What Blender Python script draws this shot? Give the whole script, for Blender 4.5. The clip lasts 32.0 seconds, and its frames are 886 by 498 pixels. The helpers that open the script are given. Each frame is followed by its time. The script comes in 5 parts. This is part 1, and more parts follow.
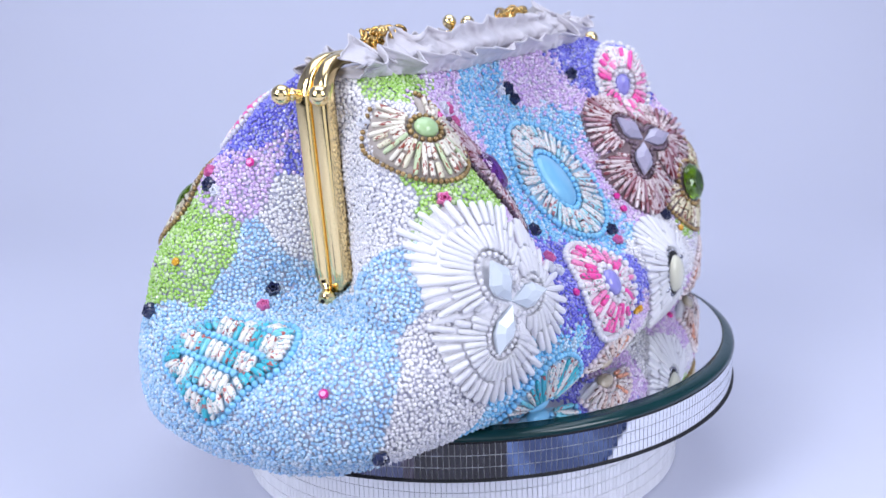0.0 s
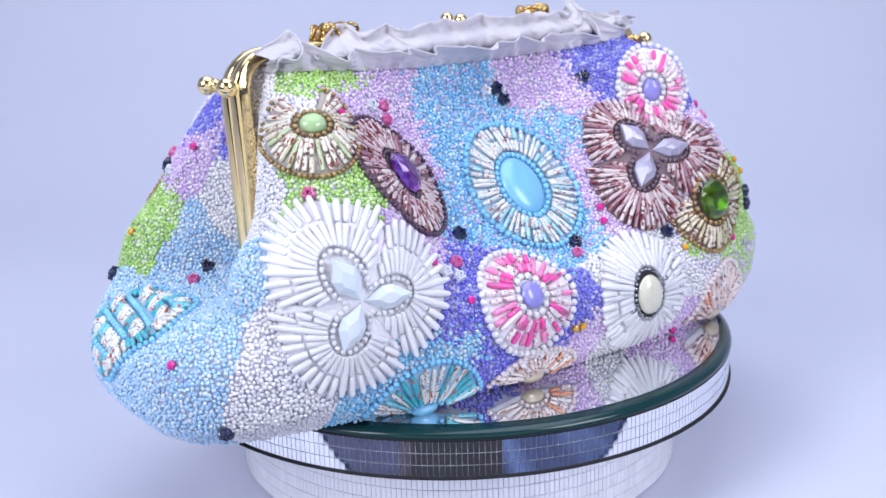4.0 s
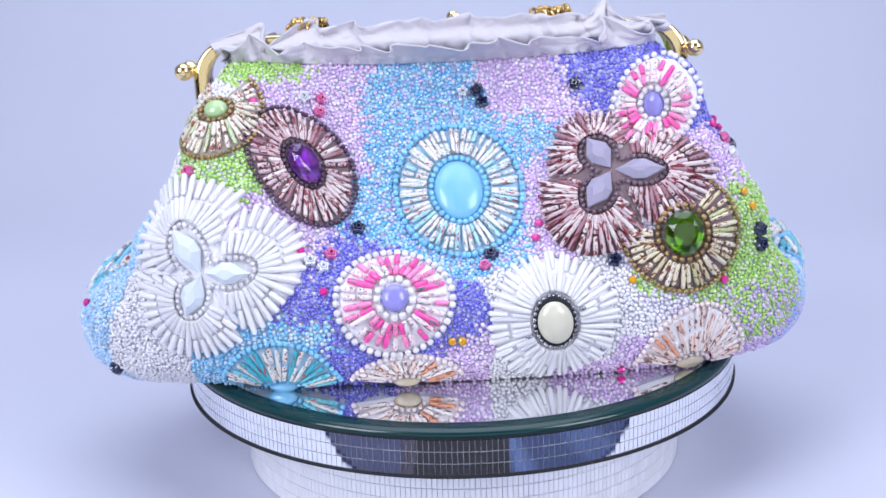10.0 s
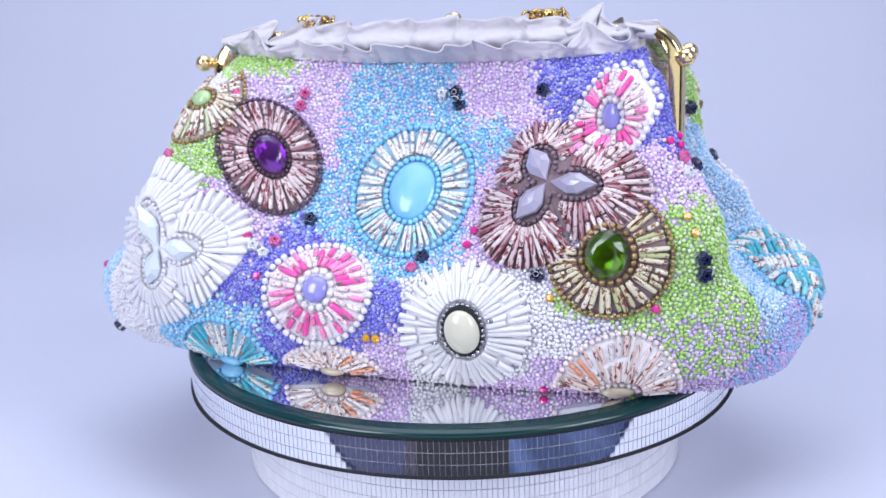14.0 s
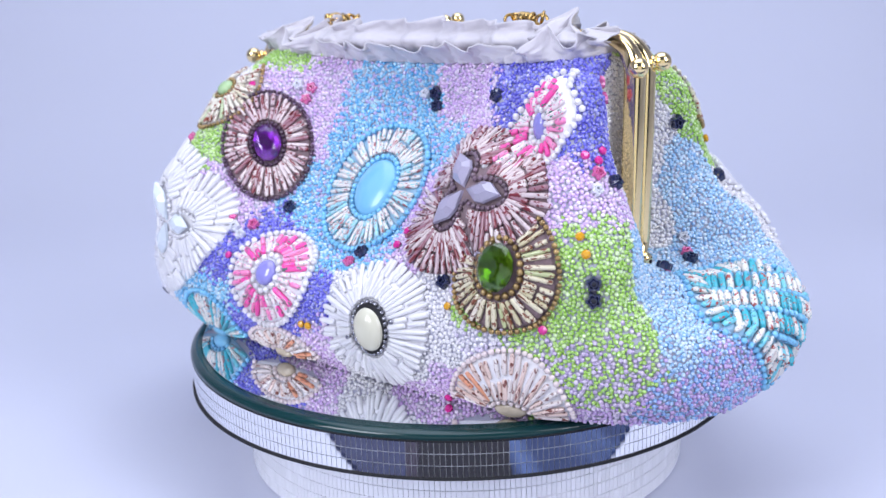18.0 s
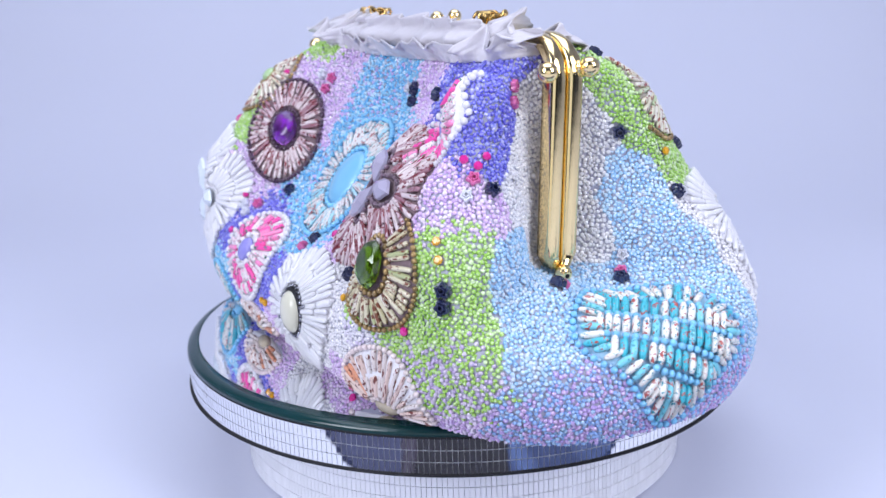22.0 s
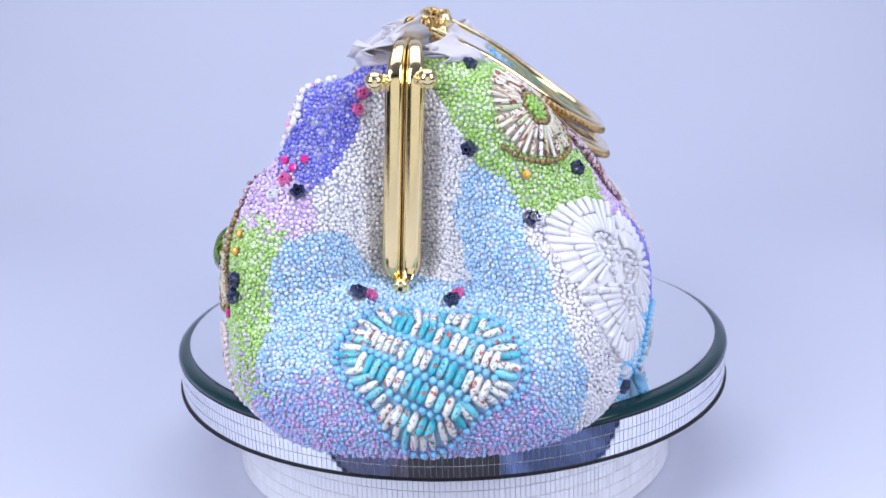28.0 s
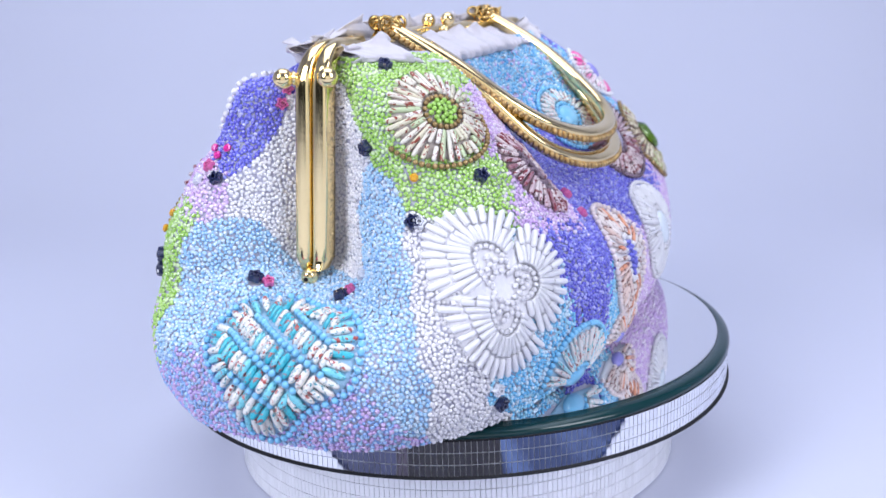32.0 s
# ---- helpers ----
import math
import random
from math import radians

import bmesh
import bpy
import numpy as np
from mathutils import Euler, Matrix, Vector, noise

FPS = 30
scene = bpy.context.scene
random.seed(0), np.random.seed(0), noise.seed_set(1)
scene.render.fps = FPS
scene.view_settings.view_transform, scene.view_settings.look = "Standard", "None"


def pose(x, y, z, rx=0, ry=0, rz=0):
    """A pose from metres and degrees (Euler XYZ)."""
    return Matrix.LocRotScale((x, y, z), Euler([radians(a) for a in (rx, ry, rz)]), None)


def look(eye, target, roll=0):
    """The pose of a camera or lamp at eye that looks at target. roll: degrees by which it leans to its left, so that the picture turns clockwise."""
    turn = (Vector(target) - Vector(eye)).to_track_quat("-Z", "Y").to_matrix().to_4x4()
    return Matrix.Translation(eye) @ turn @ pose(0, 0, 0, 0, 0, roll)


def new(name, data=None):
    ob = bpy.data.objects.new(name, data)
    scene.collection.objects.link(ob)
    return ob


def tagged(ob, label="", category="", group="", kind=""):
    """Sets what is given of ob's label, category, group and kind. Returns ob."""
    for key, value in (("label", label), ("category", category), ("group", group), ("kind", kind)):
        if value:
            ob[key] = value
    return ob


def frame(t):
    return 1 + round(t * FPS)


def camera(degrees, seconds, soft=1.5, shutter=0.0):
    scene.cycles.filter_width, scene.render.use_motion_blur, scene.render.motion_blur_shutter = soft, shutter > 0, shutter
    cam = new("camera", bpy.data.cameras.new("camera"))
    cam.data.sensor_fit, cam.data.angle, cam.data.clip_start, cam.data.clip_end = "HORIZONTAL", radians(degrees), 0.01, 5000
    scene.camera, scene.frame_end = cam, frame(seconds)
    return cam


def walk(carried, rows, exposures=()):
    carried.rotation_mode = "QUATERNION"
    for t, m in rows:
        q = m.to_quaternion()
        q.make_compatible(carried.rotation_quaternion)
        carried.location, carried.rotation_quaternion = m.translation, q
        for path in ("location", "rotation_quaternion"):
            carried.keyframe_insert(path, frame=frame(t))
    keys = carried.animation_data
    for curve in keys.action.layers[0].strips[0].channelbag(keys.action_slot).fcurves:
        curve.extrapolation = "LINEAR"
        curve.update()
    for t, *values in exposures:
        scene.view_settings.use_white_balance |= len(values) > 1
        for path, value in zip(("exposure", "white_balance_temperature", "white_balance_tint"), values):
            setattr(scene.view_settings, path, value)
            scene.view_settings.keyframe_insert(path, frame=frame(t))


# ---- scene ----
from mathutils.bvhtree import BVHTree

# camera: nearly still on its stand, with a slight drift of a fraction of a degree
cam = camera(44.0, 32.0)
ZP = 0.0595                     # height of the platter's top over the table
SPIN_0, SPIN = 58.78, -5.394    # heading of the bag at the start, and its turn in degrees a second
DRIFT = [
    (0.0, 0.74, -14.97), (1.0, 0.68, -15.00), (2.0, 0.67, -15.03), (3.0, 0.64, -15.09), (3.5, 0.62, -15.10), (5.5, 0.53, -15.10),
    (6.0, 0.56, -15.08), (7.0, 0.55, -15.03), (7.5, 0.58, -15.01), (8.0, 0.70, -15.01), (8.5, 0.82, -15.05), (9.0, 0.85, -15.09),
    (10.0, 0.83, -15.17), (11.0, 0.80, -15.17), (12.0, 0.83, -15.20), (13.0, 0.85, -15.18), (14.0, 0.88, -15.11), (14.5, 0.91, -15.02),
    (16.5, 0.90, -15.05), (17.0, 0.93, -15.06), (18.0, 0.99, -15.06), (19.0, 1.03, -15.13), (20.0, 1.02, -15.13), (21.0, 0.95, -15.25),
    (21.5, 0.87, -15.26), (22.0, 0.82, -15.24), (23.0, 0.74, -15.26), (24.0, 0.61, -15.15), (25.0, 0.47, -15.13), (25.5, 0.34, -15.10),
    (27.5, 0.49, -15.11), (28.0, 0.36, -15.05), (28.5, 0.30, -15.04), (29.0, 0.30, -15.08), (30.0, 0.34, -15.18), (31.0, 0.37, -15.18),
    (32.0, 0.49, -15.11),
]
ROLL = pose(0, 0, 0, 0, 0, -1.68)
cam.data.dof.use_dof, cam.data.dof.focus_distance, cam.data.dof.aperture_fstop = True, 0.410, 15.0
walk(cam, [(t, pose(0, -0.4910, 0.1662 + ZP, 90 + pitch, 0, yaw) @ ROLL) for t, yaw, pitch in DRIFT])

# ---- light: a white studio sweep, two side softboxes, and added fills behind the camera and overhead ----
scene.view_settings.exposure = 0.0
world = bpy.data.worlds.new("studio_world")
scene.world = world
world.use_nodes = True
world.node_tree.nodes["Background"].inputs[0].default_value = (0.60, 0.66, 0.95, 1)
world.node_tree.nodes["Background"].inputs[1].default_value = 0.16


def softbox(name, eye, target, w, h, power, color):
    lamp = bpy.data.lights.new(name, "AREA")
    lamp.shape, lamp.size, lamp.size_y, lamp.energy, lamp.color = "RECTANGLE", w, h, power, color
    ob = new(name, lamp)
    ob.matrix_world = look(eye, target)
    return ob


softbox("unseen_softbox", (-0.75, -0.75, 0.75), (0, 0, 0.12), 0.5, 0.7, 11.3, (0.825, 0.865, 0.985))
softbox("unseen_softbox", (0.80, -0.70, 0.75), (0, 0, 0.12), 0.5, 0.7, 9.4, (0.83, 0.865, 0.985))
# added fill behind the camera, brightens what the gold bars reflect
softbox("unseen_softbox", (0.05, -1.35, 0.32), (0, 0, 0.12), 1.3, 0.95, 3.6, (0.82, 0.86, 0.985))
# unseen overhead fill, added to wash the backdrop and the bag
softbox("added_top_light", (0, 0.10, 1.15), (0, 0.1, 0), 1.1, 1.0, 8.6, (0.78, 0.845, 0.985))


# ---- materials ----
def material(name):
    m = bpy.data.materials.new(name)
    m.use_nodes = True
    return m, m.node_tree.nodes, m.node_tree.links, m.node_tree.nodes["Principled BSDF"]


def simple(name, color, rough=0.5, metal=0.0, vary=0.0, scale=200.0, bump=0.0, coat=0.0, source="noise", trans=0.0, sheen=0.0, ior=1.5):
    """A principled surface whose colour wanders a little (noise) or from piece to piece (object, island), with fine relief."""
    m, n, l, b = material(name)
    b.inputs["Base Color"].default_value = (*color, 1)
    b.inputs["Roughness"].default_value = rough
    b.inputs["Metallic"].default_value = metal
    b.inputs["IOR"].default_value = ior
    b.inputs["Coat Weight"].default_value = coat
    b.inputs["Coat Roughness"].default_value = 0.08
    b.inputs["Transmission Weight"].default_value = trans
    b.inputs["Sheen Weight"].default_value = sheen
    tex = n.new("ShaderNodeTexNoise")
    co = n.new("ShaderNodeTexCoord")
    l.new(co.outputs["Object"], tex.inputs["Vector"])
    tex.inputs["Scale"].default_value = scale
    tex.inputs["Detail"].default_value = 5
    if vary:
        hsv = n.new("ShaderNodeHueSaturation")
        hsv.inputs["Color"].default_value = (*color, 1)
        mr = n.new("ShaderNodeMapRange")
        mr.inputs["To Min"].default_value, mr.inputs["To Max"].default_value = 1 - vary, 1 + vary
        if source == "noise":
            l.new(tex.outputs["Fac"], mr.inputs["Value"])
        elif source == "object":
            l.new(n.new("ShaderNodeObjectInfo").outputs["Random"], mr.inputs["Value"])
        else:
            l.new(n.new("ShaderNodeNewGeometry").outputs["Random Per Island"], mr.inputs["Value"])
        l.new(mr.outputs["Result"], hsv.inputs["Value"])
        l.new(hsv.outputs["Color"], b.inputs["Base Color"])
    if bump:
        bp = n.new("ShaderNodeBump")
        bp.inputs["Strength"].default_value = bump
        bp.inputs["Distance"].default_value = 0.001
        l.new(tex.outputs["Fac"], bp.inputs["Height"])
        l.new(bp.outputs["Normal"], b.inputs["Normal"])
    return m


M_SWEEP = simple("studio_paper", (0.58, 0.595, 0.71), 0.75, vary=0.03, scale=3.0, bump=0.05)
# near-black colour stands in for an unlit room
M_DARK = simple("dark_room_wall", (0.02, 0.022, 0.035), 0.8, vary=0.2, scale=4)


def streaked_panel(name, dark, light):
    """Panel colour in streaks that run away from the viewer, darker and bluer by turns."""
    m, n, l, b = material(name)
    co, mp, tex = n.new("ShaderNodeTexCoord"), n.new("ShaderNodeMapping"), n.new("ShaderNodeTexNoise")
    mp.inputs["Scale"].default_value = (26, 1.5, 1)
    tex.inputs["Scale"].default_value, tex.inputs["Detail"].default_value = 1.0, 3
    l.new(co.outputs["Object"], mp.inputs["Vector"])
    l.new(mp.outputs[0], tex.inputs["Vector"])
    mr, mix = n.new("ShaderNodeMapRange"), n.new("ShaderNodeMix")
    mr.inputs["From Min"].default_value, mr.inputs["From Max"].default_value = 0.54, 0.72
    mix.data_type = "RGBA"
    mix.inputs["A"].default_value, mix.inputs["B"].default_value = (*dark, 1), (*light, 1)
    l.new(tex.outputs["Fac"], mr.inputs["Value"])
    l.new(mr.outputs["Result"], mix.inputs["Factor"])
    l.new(mix.outputs["Result"], b.inputs["Base Color"])
    b.inputs["Roughness"].default_value = 0.9
    return m


# panel tones copy the dark zones that the rim reflects
M_STREAKS = streaked_panel("blue_streaked_panel", (0.020, 0.036, 0.110), (0.07, 0.11, 0.25))
M_SLATE = simple("slate_blue_panel", (0.036, 0.042, 0.100), 0.9, vary=0.25, scale=30)
M_UMBER = simple("grey_umber_panel", (0.055, 0.046, 0.075), 0.9, vary=0.2, scale=60)
M_INK = simple("ink_black_panel", (0.006, 0.005, 0.014), 0.9, vary=0.3, scale=40)
M_BLUEWALL = simple("blue_grey_wall", (0.10, 0.13, 0.24), 0.8, vary=0.25, scale=6)
M_MIRROR = simple("silver_mirror", (0.93, 0.94, 0.95), 0.015, 1.0)
M_TILE = simple("mirror_mosaic_tile", (0.95, 0.955, 0.97), 0.04, 1.0, vary=0.05, source="island")
# less mirrored tile copy that lifts the drum out of the platter's shade
M_TILE_BRIGHT = simple("brightened_mosaic_tile", (0.95, 0.95, 0.97), 0.2, 0.30, vary=0.05, source="island")
M_GROUT = simple("grey_mosaic_grout", (0.88, 0.89, 0.92), 0.5, 0.0, vary=0.1, scale=900)
# green glass, with the bevel's dark reflection put into its colour
M_GLASSEDGE = simple("dark_green_glass_edge", (0.004, 0.034, 0.036), 0.16, 0.0, vary=0.2, scale=60)
M_BLACK = simple("black_rubber", (0.010, 0.010, 0.014), 0.8, vary=0.2, scale=300)
M_GOLD = simple("polished_gold_metal", (1.0, 0.79, 0.40), 0.13, 1.0, vary=0.06, scale=250, bump=0.03)
M_CHAIN = simple("dark_gold_chain", (0.62, 0.42, 0.16), 0.22, 1.0, vary=0.25, source="object", scale=500)
M_ANTIQUE = simple("antique_gold_bead", (0.50, 0.33, 0.14), 0.30, 0.85, vary=0.25, source="object", scale=900)
M_CLOTH = simple("offwhite_dupioni_silk", (0.575, 0.545, 0.595), 0.62, vary=0.06, scale=420, bump=0.25, sheen=0.4)
# ground cloth greyed: the shade between the seed beads is in this colour
M_SKIN = simple("grey_lilac_shaded_cloth", (0.48, 0.48, 0.60), 0.9, vary=0.1, scale=700, bump=0.4)
# brown and taupe stand in for the dark gaps between tube beads
M_BACKING_DARK = simple("brown_gap_backing", (0.24, 0.17, 0.19), 0.9, vary=0.2, scale=700, bump=0.4)
M_BACKING_TAN = simple("taupe_gap_backing", (0.42, 0.37, 0.34), 0.9, vary=0.2, scale=700, bump=0.4)
M_BACKING_BLUE = simple("blue_felt_backing", (0.34, 0.54, 0.70), 0.9, vary=0.1, scale=700, bump=0.4)
M_BACKING = simple("white_felt_backing", (0.86, 0.85, 0.89), 0.9, vary=0.1, scale=700, bump=0.4)


# ---- mesh helpers ----
def link_mesh(name, verts, faces, mat, parent=None, label="", smooth=True, kind=""):
    me = bpy.data.meshes.new(name)
    me.from_pydata([tuple(v) for v in verts], [], [tuple(f) for f in faces])
    me.materials.append(mat)
    if smooth:
        me.polygons.foreach_set("use_smooth", [True] * len(me.polygons))
    ob = new(name, me)
    if parent is not None:
        ob.parent = parent
    return tagged(ob, label=label, kind=kind)


def part(name, bm, mat, parent, label="", smooth=True):
    me = bpy.data.meshes.new(name)
    bm.normal_update()
    bm.to_mesh(me)
    bm.free()
    me.materials.append(mat)
    if smooth:
        me.polygons.foreach_set("use_smooth", [True] * len(me.polygons))
    ob = new(name, me)
    ob.parent = parent
    return tagged(ob, label=label)


def place(name, me, parent, m, label=""):
    ob = new(name, me)
    ob.parent = parent
    ob.matrix_basis = m
    return tagged(ob, label=label)


def lathe(profile, n=128, closed=False):
    """Verts and faces of a profile of (radius, z) turned about z."""
    k = len(profile)
    vs = [(r * math.cos(2 * math.pi * i / n), r * math.sin(2 * math.pi * i / n), z) for i in range(n) for r, z in profile]
    fs = []
    for i in range(n):
        j = (i + 1) % n
        for a in range(k if closed else k - 1):
            b = (a + 1) % k
            fs.append((i * k + a, j * k + a, j * k + b, i * k + b))
    return vs, fs


def tube(points, radius, n=10, closed=False, flat=1.0):
    """A round rod along a line of points."""
    pts = [Vector(p) for p in points]
    vs, fs = [], []
    up = Vector((0.13, 0.31, 0.94))
    cnt = len(pts)
    for i, p in enumerate(pts):
        a = pts[i - 1] if (i or closed) else pts[0]
        b = pts[(i + 1) % cnt] if (i < cnt - 1 or closed) else pts[-1]
        d = (b - a).normalized()
        s = d.cross(up).normalized()
        w = s.cross(d)
        r = radius[i] if isinstance(radius, (list, tuple)) else radius
        for k in range(n):
            t = 2 * math.pi * k / n
            vs.append(p + s * (r * math.cos(t)) + w * (r * flat * math.sin(t)))
    for i in range(cnt if closed else cnt - 1):
        j = (i + 1) % cnt
        for k in range(n):
            q = (k + 1) % n
            fs.append((i * n + k, i * n + q, j * n + q, j * n + k))
    if not closed:
        fs.append(tuple(range(n))[::-1])
        fs.append(tuple((cnt - 1) * n + k for k in range(n)))
    return vs, fs


# ---- the studio ----
def sweep():
    ys, zs = [], []
    prof = [(-0.95, 0.0), (-0.4, 0.0), (0.0, 0.0), (0.42, 0.0)]
    for i in range(1, 17):
        a = math.radians(90 * i / 16)
        prof.append((0.42 + 0.55 * math.sin(a), 0.55 * (1 - math.cos(a))))
    prof += [(0.97, 1.2), (0.97, 1.75)]
    vs, fs = [], []
    for x in np.linspace(-1.6, 1.6, 9):
        vs += [(x, y, z) for y, z in prof]
    k = len(prof)
    for i in range(8):
        fs += [(i * k + j, (i + 1) * k + j, (i + 1) * k + j + 1, i * k + j + 1) for j in range(k - 1)]
    ob = link_mesh("ground", vs, fs, M_SWEEP, label="white seamless studio sweep, table and backdrop in one", kind="structure")
    mod = ob.modifiers.new("thick", "SOLIDIFY")
    mod.thickness, mod.offset = 0.01, -1
    return ob


def slab(name, lo, hi, mat, label):
    bm = bmesh.new()
    bmesh.ops.create_cube(bm, size=1)
    c = [(a + b) / 2 for a, b in zip(lo, hi)]
    for v in bm.verts:
        v.co = Vector([c[i] + v.co[i] * (hi[i] - lo[i]) for i in range(3)])
    bmesh.ops.bevel(bm, geom=bm.edges[:], offset=0.004, segments=1, affect="EDGES")
    ob = part(name, bm, mat, None, label, smooth=False)
    return tagged(ob, kind="structure")


sweep()


def reflected_panels():
    """Unseen dark panels, added for the rim tiles to reflect in place of the dark room, their far edge slightly askew.
    """
    mat = tagged(new("reflected_panels"), "unseen dark panels added for the rim tiles to reflect", "mat", kind="structure")
    # each panel between two rays, fitted to the reflection from the camera: (x at the far edge, x at the near edge)
    rays = [(-0.34, -0.52), (-0.0475, -0.0790), (-0.0362, -0.0605), (0.0318, 0.0560), (0.34, 0.52)]
    for (a0, a1), (b0, b1), m in zip(rays, rays[1:], (M_SLATE, M_UMBER, M_INK, M_STREAKS)):
        n = 14
        vs = []
        for i in range(n + 1):
            f = i / n
            x0, x1 = a0 + (b0 - a0) * f, a1 + (b1 - a1) * f
            rise = 0.0022 + 0.0006 * math.sin(i * 2.3)
            vs += [(x0, -0.167 + 0.09 * x0, 0.0006), (x0, -0.168 + 0.09 * x0, rise), (x1, -0.262, rise), (x1, -0.263, 0.0006)]
        fs = [(4 * i + j, 4 * i + j + 1, 4 * i + 5 + j, 4 * i + 4 + j) for i in range(n) for j in range(3)]
        link_mesh("cloth_panel", vs, fs, m, mat, smooth=False)


reflected_panels()
# unseen floor, walls and ceiling, added to close the room for reflections
slab("floor", (-2.4, -2.25, -0.80), (2.4, 1.05, -0.75), M_DARK, "dark floor in front of the table")
slab("wall_west", (-1.66, -0.60, -0.75), (-1.61, 1.0, 1.8), M_SWEEP, "white studio side panel")
slab("wall_east", (1.61, -0.60, -0.75), (1.66, 1.0, 1.8), M_SWEEP, "white studio side panel")
slab("wall_south", (-2.4, -2.25, -0.75), (2.4, -2.20, 1.8), M_DARK, "unseen near-black wall behind the camera")
slab("wall_southwest", (-2.4, -2.2, -0.75), (-2.35, -0.6, 1.8), M_DARK, "unseen near-black side wall")
slab("wall_southeast", (2.35, -2.2, -0.75), (2.4, -0.6, 1.8), M_BLUEWALL, "unseen blue grey side wall")
slab("ceiling", (-2.4, -2.25, 1.80), (2.4, 1.05, 1.85), M_SWEEP, "white ceiling")

# ---- the turntable ----
PLATTER_R = 0.1261
turntable = tagged(new("turntable"), "round mirror mosaic display turntable with a mirrored top", "turntable")
platter = tagged(new("platter"), "rotating mirrored platter with a mosaic rim")
platter.parent = turntable


def mosaic(name, r, z0, z1, rows, cols, parent, label, mat=None, first=0, single=0):
    """A band of small mirror tiles set in grout. A stretch of columns is laid tile by tile, the rest as one piece."""
    mat = mat or M_TILE
    vs, fs = [], []
    dz, gap = (z1 - z0) / rows, 0.00010
    w, h = 2 * math.pi * r / cols * 0.952, dz - 2 * gap
    e = 0.00005
    box = [(-0.0004, y, z) for y, z in ((-w / 2, -h / 2), (w / 2, -h / 2), (w / 2, h / 2), (-w / 2, h / 2))]
    box += [(0.0006, y, z) for y, z in ((-w / 2 + e, -h / 2 + e), (w / 2 - e, -h / 2 + e), (w / 2 - e, h / 2 - e), (-w / 2 + e, h / 2 - e))]
    quads = [(4, 5, 6, 7)] + [(q, (q + 1) % 4, 4 + (q + 1) % 4, 4 + q) for q in range(4)]
    me = bpy.data.meshes.new("tile")
    me.from_pydata(box, [], quads)
    me.materials.append(mat)
    singles = []
    for i in range(rows):
        for j in range(cols):
            tilt = random.gauss(0, 0.004)
            m = Matrix.Rotation(2 * math.pi * (j + 0.5) / cols, 4, "Z") @ Matrix.Translation((r, 0, z0 + (i + 0.5) * dz)) @ Matrix.Rotation(tilt, 4, "Z")
            if first <= j < first + single:
                singles.append(m)
                continue
            k = len(vs)
            vs += [m @ Vector(p) for p in box]
            fs += [tuple(k + v for v in q) for q in quads]
    band = link_mesh(name, vs, fs, mat, parent, label, smooth=False, kind="stuff")
    for m in singles:
        place("tile", me, parent, m)
    return band


def build_turntable():
    r, low = PLATTER_R, -0.0043
    vs, fs = lathe([(0.0001, 0), (0.1206, 0)], 128)
    link_mesh("mirror", vs, fs, M_MIRROR, platter, "silvered mirror disc")
    vs, fs = lathe([(0.1206, -0.0004), (0.1208, 0.0), (r - 0.0010, -0.0019), (r - 0.0003, -0.0026), (r, low + 0.0004), (r - 0.0006, low), (0.1206, low)], 160, True)
    link_mesh("glass_edge", vs, fs, M_GLASSEDGE, platter, "bevelled dark green glass edge, dark reflection in its colour")
    vs, fs = lathe([(r - 0.004, low), (r - 0.0002, low), (r - 0.0002, low - 0.0006), (r - 0.004, low - 0.0006)], 160, True)
    link_mesh("trim_ring", vs, fs, M_BLACK, platter, "thin black line under the glass")
    vs, fs = lathe([(0.02, low), (r - 0.0012, low), (r - 0.0012, -0.0192), (0.02, -0.0192)], 160, True)
    link_mesh("rim_core", vs, fs, M_GROUT, platter)
    mosaic("rim_mosaic", r - 0.0012, -0.0191, low - 0.0006, 3, 372, platter, "band of tiny upright mirror tiles", None, 240, 96)
    vs, fs = lathe([(r - 0.006, -0.0191), (r + 0.0002, -0.0191), (r + 0.0002, -0.0199), (r - 0.006, -0.0199)], 160, True)
    link_mesh("trim_ring", vs, fs, M_BLACK, platter, "thin black trim line")
    rb = 0.1008
    vs, fs = lathe([(0.02, ZP - 0.0204), (rb, ZP - 0.0204), (rb, 0.0), (0.02, 0.0)], 160, True)
    base = link_mesh("base", vs, fs, M_GROUT, turntable, "drum base under the platter")
    mosaic("base_mosaic", rb + 0.0004, 0.001, ZP - 0.0206, 7, 300, base, "band of tiny mirror tiles, brightened against the platter's shade", M_TILE_BRIGHT, 190, 42)


build_turntable()

# ---- the handbag's body ----
bag = tagged(new("handbag"), "beaded clutch handbag with gold frame and ruffled silk top", "handbag")
BAR_Y = -0.009
SEAT = pose(0.0025, -0.0018, -0.0035, 0.10, -0.89, -0.77)    # how it sits on the platter, leaning a little towards one end


def smooth_table(z, zs, values):
    """A table read with a slight rounding of its corners."""
    out = 0
    for d, w in ((-0.006, 0.15), (-0.003, 0.2), (0, 0.3), (0.003, 0.2), (0.006, 0.15)):
        out = out + w * np.interp(z + d, zs, values)
    return out


